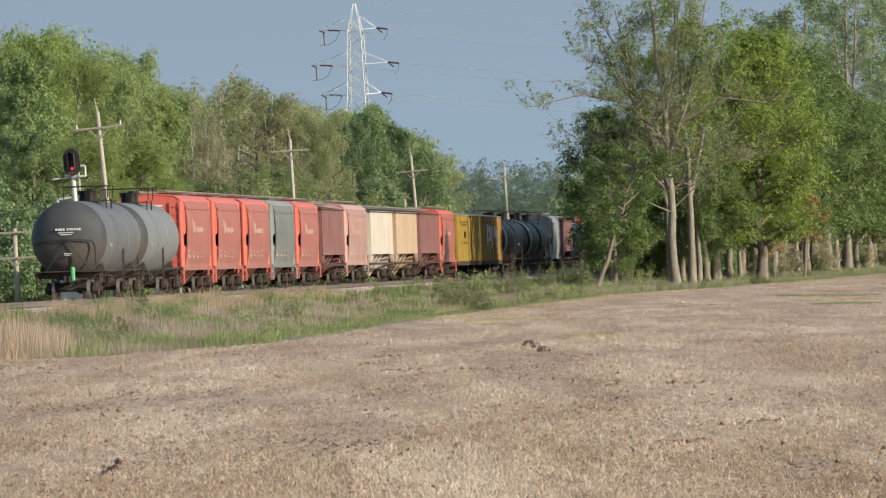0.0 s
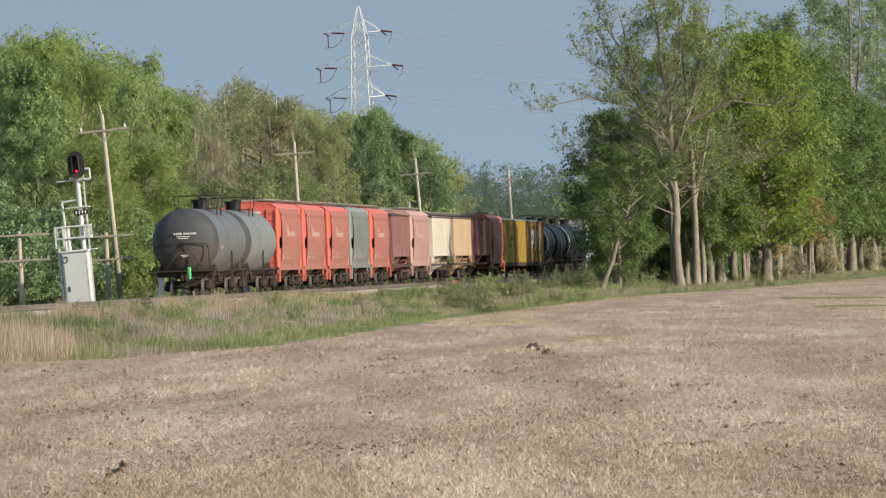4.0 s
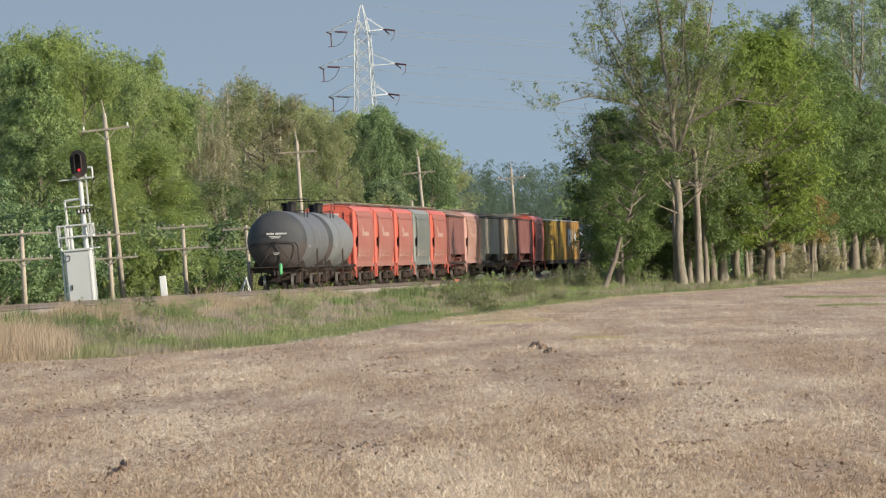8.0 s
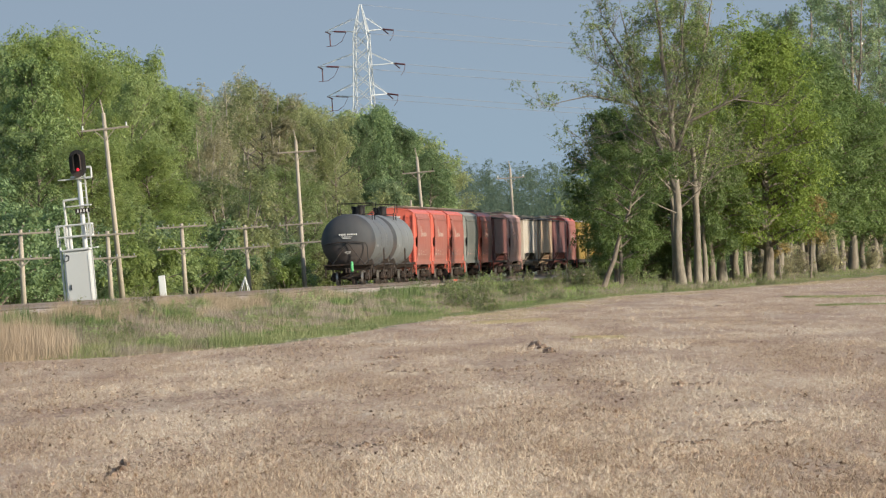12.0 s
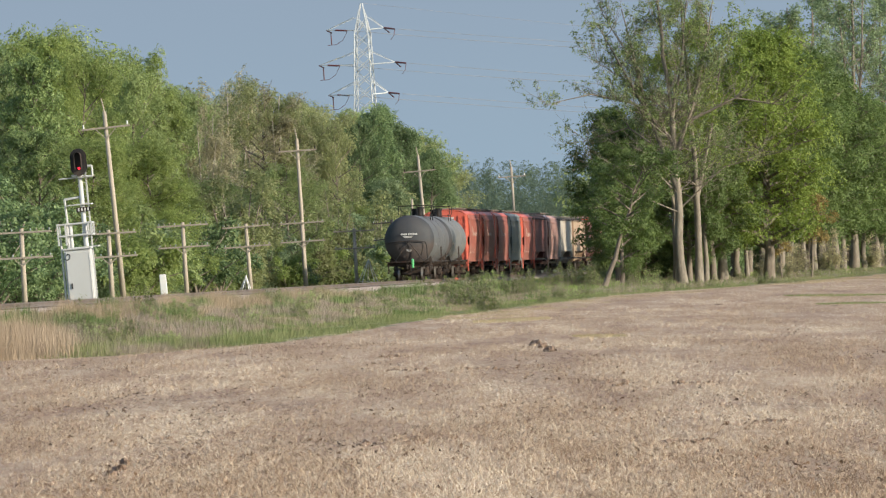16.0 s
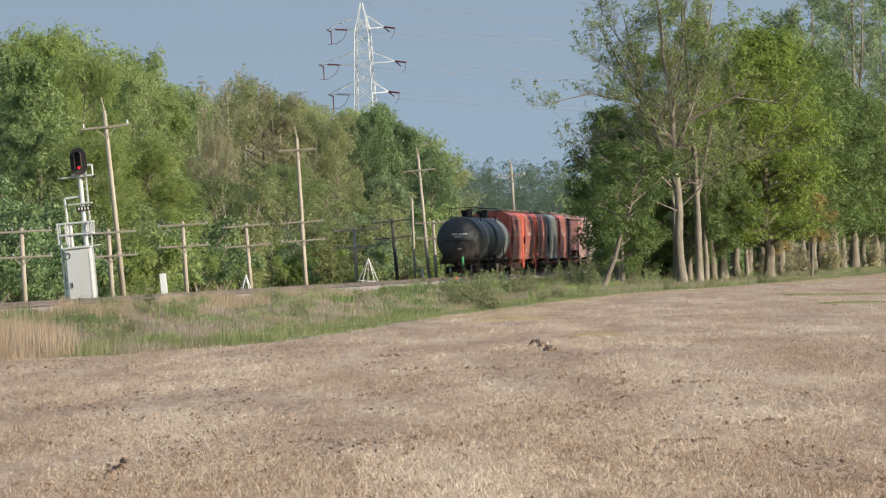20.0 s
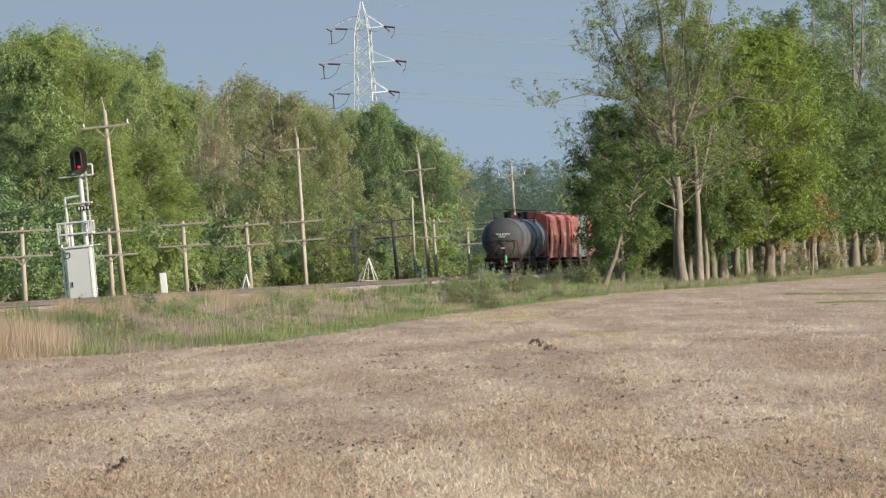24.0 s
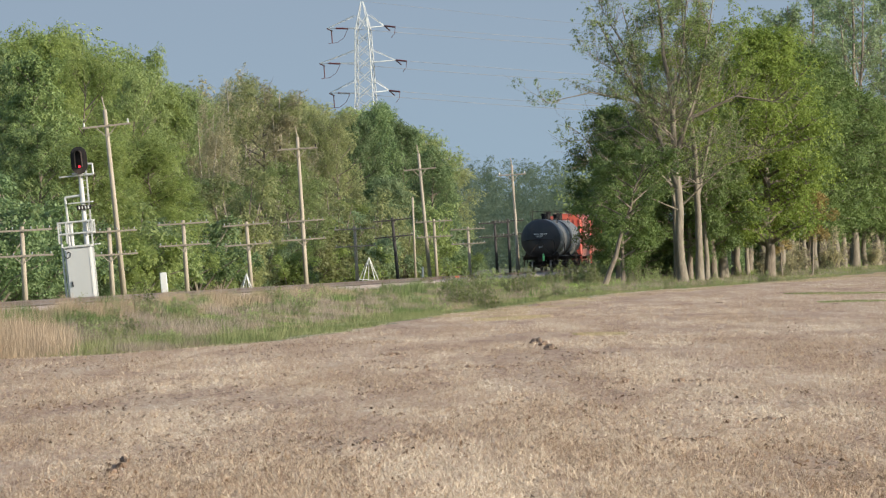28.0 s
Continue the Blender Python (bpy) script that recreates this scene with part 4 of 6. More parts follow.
def tank_car(L, head, side, label, group="freight train", stripe=None, rear=False):
    """L: over the couplers' pulling faces."""
    root = tagged(new("tank_car"), label, "tank car", group)
    h = L / 2 - 0.85
    R, zc, dome = 1.63, 2.62, 0.9
    prof = [(-h + dome * (1 - math.cos(a)), R * math.sin(a)) for a in [k * math.pi / 2 / 9 for k in range(10)]]
    mid = [(-h + dome + (2 * h - 2 * dome) * k / 6, R) for k in range(1, 6)]
    far = [(-y, r) for y, r in prof[::-1]]
    part("shell", revolve(B(), [prof[-1], *mid, far[0]], 48, zc), side, root, smooth=True)
    part("head", revolve(B(), prof, 48, zc), head, root, "domed tank end painted darker for its shade, with rust-brown lower half", smooth=True)
    part("head", revolve(B(), far, 48, zc), head, root, smooth=True)
    for y in (-h * .3, h * .3):
        bm = revolve(B(), [(y - .04, R - .01), (y - .04, R + .012), (y + .04, R + .012), (y + .04, R - .01)], 48, zc)
        part("seam_band", bm, side, root)
    if stripe:
        part("stripe", revolve(B(), [(-h * .62, R), (-h * .62, R + .008), (-h * .55, R + .008), (-h * .55, R)], 48, zc), stripe, root, "white reflective band")
    # top platform, manway and fittings
    bm = B()
    box(bm, -.75, 0, zc + R + .02, .5, 2.6, .04)
    box(bm, .75, 0, zc + R + .02, .5, 2.6, .04)
    for x in (-1.0, 1.0):
        for y in (-1.2, 1.2):
            plank(bm, (x, y, zc + R * math.cos(math.asin(min(.99, abs(x) / R))) - .05), (x, y, zc + R + .1), .06, .06)
    part("platform", bm, BLACKSTEEL, root)
    bm = B()
    z = .66
    polybar(bm, [(-1.08, -1.28, zc + R + z), (1.08, -1.28, zc + R + z), (1.08, 1.28, zc + R + z), (-1.08, 1.28, zc + R + z), (-1.08, -1.28, zc + R + z)], .022)
    rail = part("railing", bm, BLACKSTEEL, root, "thin black steel platform railing")
    for x in (-1.08, 1.08):
        for y in (-1.28, 1.28):
            part("post", bar(B(), (x, y, zc + R + .1), (x, y, zc + R + .66), .026, 6), BLACKSTEEL, rail)
    bm = B()
    bar(bm, (0, 0, zc + R - .1), (0, 0, zc + R + .40), .28, 20)
    bar(bm, (0, 0, zc + R + .40), (0, 0, zc + R + .47), .32, 20)
    for k in range(8):
        bar(bm, (.31 * math.cos(k * .785), .31 * math.sin(k * .785), zc + R + .30), (.31 * math.cos(k * .785), .31 * math.sin(k * .785), zc + R + .49), .03, 6)
    part("manway", bm, BLACKTANK, root, "dark bolted manway dome")
    for y in (-.9, .9):
        bm = bar(B(), (.3, y, zc + R - .1), (.3, y, zc + R + .45), .14, 12)
        bar(bm, (.3, y, zc + R + .45), (.3, y, zc + R + .55), .19, 12)
        part("valve", bm, BLACKSTEEL, root)
    # underframe
    for s in (-1, 1):
        bm = B()
        box(bm, 0, s * (h - .2), 1.05, 2.9, .22, .24, bev=.02)
        box(bm, 0, s * (h + .1), 1.22, 3.0, .45, .05)
        for x in (-1.35, 1.35):
            box(bm, x, s * (h + .1), .75, .06, .3, .6)
        part("end_sill", bm, UNDER, root, "grimy steel end sill with steps")
        bm = B()
        box(bm, 0, s * (h - 1.6), 1.0, .5, 3.4, .36, bev=.02)
        part("stub_sill", bm, UNDER, root)
        bm = B()
        y = s * (h - 2.1)
        pr = [(-1.45, 1.12), (-1.3, 1.55), (-1.0, 1.30), (-.5, 1.08), (.5, 1.08), (1.0, 1.30), (1.3, 1.55), (1.45, 1.12), (.6, .85), (-.6, .85)]
        extrude(bm, pr, y - .28, y + .28)
        part("saddle", bm, UNDER, root)
        # end handrail bowed round the head, with its two struts
        bm = B()
        ye = s * (h + .02)
        arch = [(-1.5, s * (h - .55), 2.42), (-1.2, ye - s * .1, 2.50), (-.6, ye + s * .06, 2.56), (0, ye + s * .1, 2.58), (.6, ye + s * .06, 2.56), (1.05, ye - s * .06, 2.5), (1.16, ye - s * .08, 2.3), (1.18, ye - s * .1, 1.75), (1.22, ye - s * .1, 1.2)]
        polybar(bm, arch, .03)
        part("end_handrail", bm, BLACKSTEEL, root, "thin black handrail bowed round the tank end")
        for x in (-1, 1):
            bm = bar(B(), (0, ye + s * .1, 2.55), (x * .95, ye - s * .02, 1.25), .028, 6)
            part("strut", bm, BLACKSTEEL, root)
        coupler(root, s * (L / 2 - .32), s)
        bogie(root, s * (h - 2.1))
    for x in (-1.48, 1.48):
        bm = B()
        polybar(bm, [(x, -h + .2, 1.2), (x, h - .2, 1.2)], .035)
        part("side_rail", bm, BLACKSTEEL, root)
        ladder(root, x * 1.05, -.3, .3, .6, zc - .25, BLACKSTEEL, rungs=5)
        for y in (-h * .25, h * .3):
            part("air_reservoir", bar(B(), (x * .4, y - .6, .85), (x * .4, y + .6, .85), .22, 10), UNDER, root)
        part("brake_valve", box(B(), x * .45, h * .05, .82, .4, .8, .3, bev=.03), UNDER, root)
    y = -h - .012
    bars(root, LETTER, [(-.46 + k * .105, y, 3.02, .075, .02, .10) for k in range(4)] + [(.02 + k * .105, y, 3.02, .075, .02, .10) for k in range(6)] + [(-.05, y, 2.88, .66, .02, .035), (-.05, y, 2.80, .5, .02, .035), (0, y, 1.98, .34, .02, .03), (0, y, 1.91, .26, .02, .025)])
    bars(root, FAINT, [(R - .02, -h * .7, 2.3, .03, 1.3, .16)], label="faint stencilled lettering")
    if rear:
        bm = B()
        box(bm, .26, -L / 2 + .1, 1.10, .17, .15, .62, bev=.05)
        eot = part("end_of_train_device", bm, GREENPAINT, root, "green reflective end-of-train marker hung on the coupler")
        part("bracket", box(B(), .27, -L / 2 + .16, .70, .08, .08, .2), BLACKSTEEL, eot)
        bm = polybar(B(), [(.2, -L / 2 + .1, .8), (.15, -L / 2 + .02, .55), (.0, -L / 2, .45), (-.3, -L / 2 + .05, .5)], .03)
        part("air_hose", bm, BLACKSTEEL, root)
    return root


def hopper_profile(k=1.0):
    """Curved-side hopper outline of (x, z), right half from the roof down, mirrored."""
    right = [(0.0, 4.72), (.55, 4.70), (1.15, 4.60), (1.42, 4.42), (1.52, 4.12), (1.585, 3.6), (1.60, 3.0), (1.585, 2.4), (1.53, 1.8), (1.46, 1.42), (1.46, 1.22)]
    right = [(x * k, z) for x, z in right]
    return right + [(-x, z) for x, z in right[::-1] if x > 0]


def curved_hopper(L, side, end, label, logo=True, group="freight train"):
    """A curved-side covered hopper: barrel body between flat ends with open end bays and sloping end sheets."""
    root = tagged(new("covered_hopper"), label, "hopper car", group)
    h = L / 2 - .55
    # the curved sides take the duller paint, the end walls the brighter one
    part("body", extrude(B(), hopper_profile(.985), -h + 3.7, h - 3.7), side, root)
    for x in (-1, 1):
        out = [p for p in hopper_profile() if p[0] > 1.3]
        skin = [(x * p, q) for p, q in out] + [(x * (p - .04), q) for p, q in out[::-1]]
        part("side_sheet", extrude(B(), skin, -h + 1.9, h - 1.9), side, root, "duller dirt-streaked curved side sheet")
    # roof shell over the body; its lighter paint stands in for sunlight on the curve
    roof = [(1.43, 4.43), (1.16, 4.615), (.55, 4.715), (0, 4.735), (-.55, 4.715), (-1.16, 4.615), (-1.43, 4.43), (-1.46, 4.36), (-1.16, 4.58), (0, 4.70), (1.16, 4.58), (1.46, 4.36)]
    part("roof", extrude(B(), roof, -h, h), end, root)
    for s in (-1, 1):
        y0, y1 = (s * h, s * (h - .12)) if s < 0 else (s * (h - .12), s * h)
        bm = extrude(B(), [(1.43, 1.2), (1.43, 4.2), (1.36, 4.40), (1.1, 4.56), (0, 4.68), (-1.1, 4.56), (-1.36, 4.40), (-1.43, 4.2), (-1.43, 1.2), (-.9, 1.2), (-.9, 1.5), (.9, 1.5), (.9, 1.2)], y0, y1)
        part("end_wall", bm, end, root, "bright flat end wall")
        for x in (-1, 1):
            bm = B()
            part("corner_cap", box(B(), x * 1.385, s * (h - 1.12), 4.29, .07, 2.2, .30, bev=.01), end, root)
            box(bm, x * 1.40, s * (h - .87), 2.7, .07, 1.5, 3.1, bev=.01)
            part("corner_post", bm, end, root)
            # bracket plates that close the bay's top and foot
            a = [(x * 1.42, s * (h - 1.6), 4.3), (x * 1.47, s * (h - 2.25), 4.3), (x * 1.6, s * (h - 2.25), 3.0), (x * 1.42, s * (h - 1.6), 2.75)]
            c = [(x * 1.42, s * (h - 1.6), 2.3), (x * 1.57, s * (h - 2.25), 2.15), (x * 1.46, s * (h - 2.25), 1.2), (x * 1.42, s * (h - 1.6), 1.2)]
            # added inner plate; its bright colour stands in for bounced light in the bay
            part("bay_sheet", box(B(), x * 1.36, s * (h - 2.4), 2.75, .04, 2.6, 3.0), end, root)
            for q in (a, c):
                bm = B()
                v = [bm.verts.new(p) for p in q]
                w = [bm.verts.new((p[0] - x * .05, p[1], p[2])) for p in q]
                bm.faces.new(v)
                bm.faces.new(w[::-1])
                for k in range(4):
                    bm.faces.new((v[k], v[(k + 1) % 4], w[(k + 1) % 4], w[k]))
                bmesh.ops.recalc_face_normals(bm, faces=bm.faces)
                part("gusset", bm, end, root)
            bm = B()
            v = [bm.verts.new(p) for p in ((x * 1.3, s * (h - .3), 1.2), (x * 1.3, s * (h - 1.5), 1.2), (x * 1.3, s * (h - 1.3), .82))]
            w = [bm.verts.new((p.co.x + x * .08, p.co.y, p.co.z)) for p in v]
            bm.faces.new(v)
            bm.faces.new(w[::-1])
            for k in range(3):
                bm.faces.new((v[k], v[(k + 1) % 3], w[(k + 1) % 3], w[k]))
            bmesh.ops.recalc_face_normals(bm, faces=bm.faces)
            part("sill_gusset", bm, end, root)
            box(bm2 := B(), x * 1.5, s * (h - .18), .85, .06, .3, .75)
            part("step", bm2, end, root)
        ladder(root, s * (h + .06), .95, 1.4, 1.0, 4.3, end, "x", 9)
        bm = B()
        v = [(-1.3, s * (h - .1), 3.2), (1.3, s * (h - .1), 3.2), (1.3, s * (h - 3.2), 1.0), (-1.3, s * (h - 3.2), 1.0)]
        vv = [bm.verts.new(p) for p in v] + [bm.verts.new((p[0], p[1], p[2] - .06)) for p in v]
        for q in ((0, 1, 2, 3), (7, 6, 5, 4), (0, 4, 5, 1), (1, 5, 6, 2), (2, 6, 7, 3), (3, 7, 4, 0)):
            bm.faces.new([vv[i] for i in q])
        part("slope_sheet", bm, UNDER, root)
        bm = box(B(), 0, s * (h - .4), 1.0, .5, 2.2, .4)
        box(bm, 0, s * (h - .05), 1.18, 2.9, .3, .14)
        part("end_sill", bm, UNDER, root)
        coupler(root, s * (L / 2 - .32), s)
        bogie(root, s * (h - 1.9))
    # body top plate and side sill
    for x in (-1, 1):
        part("top_plate", extrude(B(), [(x * 1.50, 4.12), (x * 1.57, 4.10), (x * 1.585, 3.98), (x * 1.53, 3.98)], -h + 2.0, h - 2.0), side, root)
        part("side_sill", extrude(B(), [(x * 1.38, 1.1), (x * 1.48, 1.1), (x * 1.48, 1.28), (x * 1.38, 1.28)], -h + .1, h - .1), side, root)
    # roof walk and hatches
    bm = B()
    for x in (-.62, .62):
        for k in range(3):
            box(bm, x + (k - 1) * .14, 0, 4.86, .1, 2 * h + .2, .03)
    for k in range(9):
        box(bm, 0, -h + 2 * h * k / 8, 4.81, 1.6, .06, .06)
    part("roof_walk", bm, ROOFGREY, root)
    for k in range(4):
        bm = box(B(), 0, -h + 2.2 + (2 * h - 4.4) * (k + .5) / 4, 4.80, .62, 2.9, .13, bev=.03)
        part("hatch", bm, end, root)
    # outlet hoppers below
    for k in range(4):
        y = (-h + 3.9) + (2 * h - 7.8) * (k + .5) / 4
        bm = B()
        t, q = 1.2, (2 * h - 7.8) / 8
        va = [bm.verts.new((sx * t, y + sy * q, 1.25)) for sx, sy in ((-1, -1), (1, -1), (1, 1), (-1, 1))]
        vb = [bm.verts.new((sx * .35, y + sy * .35, .38)) for sx, sy in ((-1, -1), (1, -1), (1, 1), (-1, 1))]
        bm.faces.new(vb)
        for i in range(4):
            bm.faces.new((va[i], va[(i + 1) % 4], vb[(i + 1) % 4], vb[i]))
        bmesh.ops.recalc_face_normals(bm, faces=bm.faces)
        part("outlet_hopper", bm, side, root)
    y = -h - .012
    bars(root, LETTER, [(.38, y, 4.16, .46, .02, .11), (.38, y, 4.0, .46, .02, .1), (.32, y, 3.74, .2, .02, .08), (.62, y, 3.5, .15, .02, .06)])
    if logo:
        for f in (-.42, ):
            its = [(1.59, f * h, 3.36, .03, .42, .40), (1.593, f * h + .25, 3.02, .03, .30, .34), (1.592, f * h + .95, 3.14, .03, .5, .50)] + [(1.594, f * h + 1.9 + k * .85, 3.02, .03, .6, .20 + .09 * (k % 2)) for k in range(5)]
            bars(root, FADED, its, "emblem", "worn pale painted emblem")
    bars(root, FADED, [(1.555, -h + 2.8, 2.55, .03, .5, .12), (1.552, -h + 2.8, 2.3, .03, .5, .1), (1.52, -h + 2.9, 1.75, .03, .35, .14), (1.52, -h + 3.5, 1.75, .03, .5, .14), (1.52, -h + 6, 1.75, .03, .6, .12)] + [(1.557, -h + 3.0 + k * 2.4, 2.02 - .05 * (k % 3), .012, .6, .05) for k in range(4)] + [(1.525, -h + 8.4 + k * 2.2, 1.72, .012, .8, .05) for k in range(2)])
    brake_wheel(root, -.8, -h - .25, 2.3)
    return root


def ribbed_hopper(L, side, end, label, group="freight train"):
    """A straight-sided covered hopper with side posts and open slanted end bays."""
    root = tagged(new("covered_hopper"), label, "hopper car", group)
    h = L / 2 - .55
    extr = [(1.56, 1.72), (1.56, 4.25), (0, 4.5), (-1.56, 4.25), (-1.56, 1.72)]
    part("body", extrude(B(), extr, -h + .9, h - .2), side, root)
    for x in (-1, 1):
        for k in range(11):
            y = -h + .95 + (2 * h - 1.3) * k / 10
            part("side_post", box(B(), x * 1.561, y, 3.0, .012, .05, 2.5), side, root)
        part("side_sill", box(B(), x * 1.5, 0, 1.14, .1, 2 * h, .14), UNDER, root)
        part("eave", box(B(), x * 1.56, 0, 4.28, .1, 2 * h - .4, .08), side, root)
        for s in (-1, 1):
            bm = B()
            plank(bm, (x * 1.5, s * (h - .1), 1.2), (x * 1.5, s * (h - .1), 4.2), .1, .12)
            part("corner_post", bm, end, root)
            for k in range(3):
                bm = plank(B(), (x * 1.48, s * (h - .3 - k * .9), 1.25), (x * 1.48, s * (h - 1.5 - k * .9), 1.8), .08, .14)
                part("brace", bm, end, root)
    for s in (-1, 1):
        bm = B()
        v = [(-1.45, s * (h - .8), 2.2), (1.45, s * (h - .8), 2.2), (1.3, s * (h - 3.4), .9), (-1.3, s * (h - 3.4), .9)]
        vv = [bm.verts.new(p) for p in v] + [bm.verts.new((p[0], p[1], p[2] - .06)) for p in v]
        for q in ((0, 1, 2, 3), (7, 6, 5, 4), (0, 4, 5, 1), (1, 5, 6, 2), (2, 6, 7, 3), (3, 7, 4, 0)):
            bm.faces.new([vv[i] for i in q])
        part("slope_sheet", bm, side, root)
        bm = box(B(), 0, s * (h - .4), 1.0, .5, 2.2, .4)
        box(bm, 0, s * (h - .05), 1.18, 2.9, .3, .14)
        part("end_sill", bm, UNDER, root)
        coupler(root, s * (L / 2 - .32), s)
        bogie(root, s * (h - 1.9))
        ladder(root, s * (h + .02), .95, 1.4, 1.0, 4.3, end, "x", 9)
    part("roof", extrude(B(), [(1.62, 4.30), (0, 4.58), (-1.62, 4.30), (-1.62, 4.24), (0, 4.52), (1.62, 4.24)], -h, h), UNDER, root, "dark rusty roof sheet")
    bm = B()
    for x in (-.62, .62):
        for k in range(3):
            box(bm, x + (k - 1) * .14, 0, 4.66, .1, 2 * h + .3, .03)
    for k in range(12):
        box(bm, 0, -h + 2 * h * k / 11, 4.62, 1.7, .06, .05)
    part("roof_walk", bm, ROOFGREY, root)
    for k in range(4):
        y = (-h + 3.9) + (2 * h - 7.8) * (k + .5) / 4
        bm = B()
        va = [bm.verts.new((sx * 1.4, y + sy * 1.2, 2.0)) for sx, sy in ((-1, -1), (1, -1), (1, 1), (-1, 1))]
        vb = [bm.verts.new((sx * .35, y + sy * .35, .38)) for sx, sy in ((-1, -1), (1, -1), (1, 1), (-1, 1))]
        bm.faces.new(vb)
        for i in range(4):
            bm.faces.new((va[i], va[(i + 1) % 4], vb[(i + 1) % 4], vb[i]))
        bmesh.ops.recalc_face_normals(bm, faces=bm.faces)
        part("outlet_hopper", bm, side, root)
    return root


def box_car(L, side, end, label, group="freight train", marks=True):
    root = tagged(new("box_car"), label, "box car", group)
    h = L / 2 - .6
    part("body", extrude(B(), [(1.55, 1.1), (1.55, 4.35), (0, 4.5), (-1.55, 4.35), (-1.55, 1.1)], -h, h), side, root)
    part("roof", extrude(B(), [(1.6, 4.36), (0, 4.56), (-1.6, 4.36), (-1.6, 4.30), (0, 4.50), (1.6, 4.30)], -h - .05, h + .05), ROOFGREY, root)
    for s in (-1, 1):
        for k in range(7):
            part("end_rib", box(B(), 0, s * (h + .03), 1.5 + k * .42, 2.9, .08, .14, bev=.02), end, root)
        part("end_sill", box(B(), 0, s * (h - .5), .95, 2.6, 1.4, .3), UNDER, root)
        coupler(root, s * (L / 2 - .32), s)
        bogie(root, s * (h - 1.9))
        ladder(root, s * (h + .12), 1.05, 1.45, 1.0, 4.2, end, "x", 8)
    for x in (-1, 1):
        for k in range(15):
            y = -h + .1 + (2 * h - .2) * k / 14
            part("side_post", box(B(), x * 1.56, y, 2.7, .03, .1, 3.2), side, root)
        door = part("door", box(B(), x * 1.60, 0, 2.65, .06, 3.0, 3.0, bev=.01), end, root)
        part("door_bar", box(B(), x * 1.65, .9, 2.6, .04, .06, 2.8), BLACKSTEEL, door)
        part("side_sill", box(B(), x * 1.5, 0, 1.0, .1, 2 * h, .3), UNDER, root)
    if marks:
        its = [(-.1, -h - .09, 3.9, 1.2, .02, .08), (-.1, -h - .09, 3.7, .9, .02, .06), (.1, -h - .09, 3.1, .3, .02, .5), (-.2, -h - .09, 2.4, 1.1, .02, .06)]
        bars(root, BLACKSTEEL, its, label="dark stencilled lettering")
        bars(root, BLACKSTEEL, [(1.61, -h * .45, 3.85, .02, 9.0, .05), (1.61, -h * .45, 3.66, .02, 7.0, .05), (1.61, -h * .4, 2.98, .02, 1.6, .42), (1.61, -h * .45, 2.4, .02, 8.0, .05)], label="dark stencilled lettering")
    return root


CARS = []  # (thing, y of its middle at the start)


def train():
    """The cars from the last one forward; each number is the y of the car's near end at the start."""
    def add(ob, y, L):
        mid = y + L / 2 - .85
        ob.matrix_basis = on_track(mid)
        CARS.append((ob, mid))
    red = "orange-red covered hopper with duller red curved sides and pale emblem"
    add(tank_car(20.4, TANKHEAD, TANKGREY, "charcoal tank car with rusty domed end, last of the train", rear=True), 450.0, 20.4)
    add(tank_car(20.4, TANKHEAD, TANKSIDE, "weathered pale grey tank car coupled in the train"), 470.8, 20.4)
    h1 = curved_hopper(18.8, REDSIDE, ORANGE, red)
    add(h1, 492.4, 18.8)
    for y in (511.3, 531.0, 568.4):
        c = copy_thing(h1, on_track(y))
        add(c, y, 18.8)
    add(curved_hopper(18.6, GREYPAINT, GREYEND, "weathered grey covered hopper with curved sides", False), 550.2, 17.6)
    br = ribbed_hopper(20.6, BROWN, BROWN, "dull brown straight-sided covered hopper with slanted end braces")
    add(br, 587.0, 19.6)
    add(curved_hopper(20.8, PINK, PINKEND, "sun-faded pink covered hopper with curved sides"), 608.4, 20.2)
    add(ribbed_hopper(23.6, CREAM, CREAM, "cream-white straight-sided hopper with rust streaks"), 628.7, 24.6)
    add(ribbed_hopper(24, TAN, TAN, "rusty tan straight-sided covered hopper"), 653.8, 24.6)
    add(ribbed_hopper(24, BROWN, BROWN, "dull brown straight-sided covered hopper with slanted end braces"), 679, 24)
    add(curved_hopper(19, REDSIDE, ORANGE, "red curved-side hopper with white streaked graffiti", True), 703.7, 19)
    ye = box_car(31.5, YELLOW, YELLOW, "dirty yellow box car with dark stencilled lettering")
    add(ye, 723.6, 31.5)
    bx = box_car(28, RUSTBROWN, RUSTBROWN, "rusty brown box car with pale graffiti panel")
    bars(bx, LETTER, [(1.61, -7.5, 3.0, .02, 1.6, 1.5), (1.61, -4.6, 3.1, .02, 2.6, 1.1), (1.61, -1.2, 2.8, .02, 1.8, 1.6), (1.61, 2.2, 3.2, .02, 2.8, .8), (1.61, 5.4, 2.7, .02, 1.2, 1.3)], "graffiti", "pale sprayed graffiti panel")
    add(bx, 756, 28)
    bt = tank_car(19, BLACKTANK, BLACKTANK, "black tank car with a white band", stripe=WHITE)
    add(bt, 785, 19)
    pt = tank_car(19, BLACKTANK, BLACKTANK, "plain black tank car coupled in the train")
    add(pt, 804.3, 19)
    y = 823.6
    gh = None
    for k in range(14):
        if k in (0, 1, 4, 5, 9):
            add(copy_thing(pt if k in (1, 4) else bt, on_track(y)), y, 19)
            y += 19.4
        elif k in (2, 7, 11):
            if gh is None:
                gh = curved_hopper(19, GREYEND, GREYEND, "pale grey curved-side covered hopper", False)
                add(gh, y, 19)
            else:
                add(copy_thing(gh, on_track(y)), y, 19)
            y += 20
        elif k in (3, 8):
            add(copy_thing(br, on_track(y)), y, 20.6)
            y += 21.5
        else:
            add(copy_thing(h1, on_track(y)), y, 18.8)
            y += 20


train()


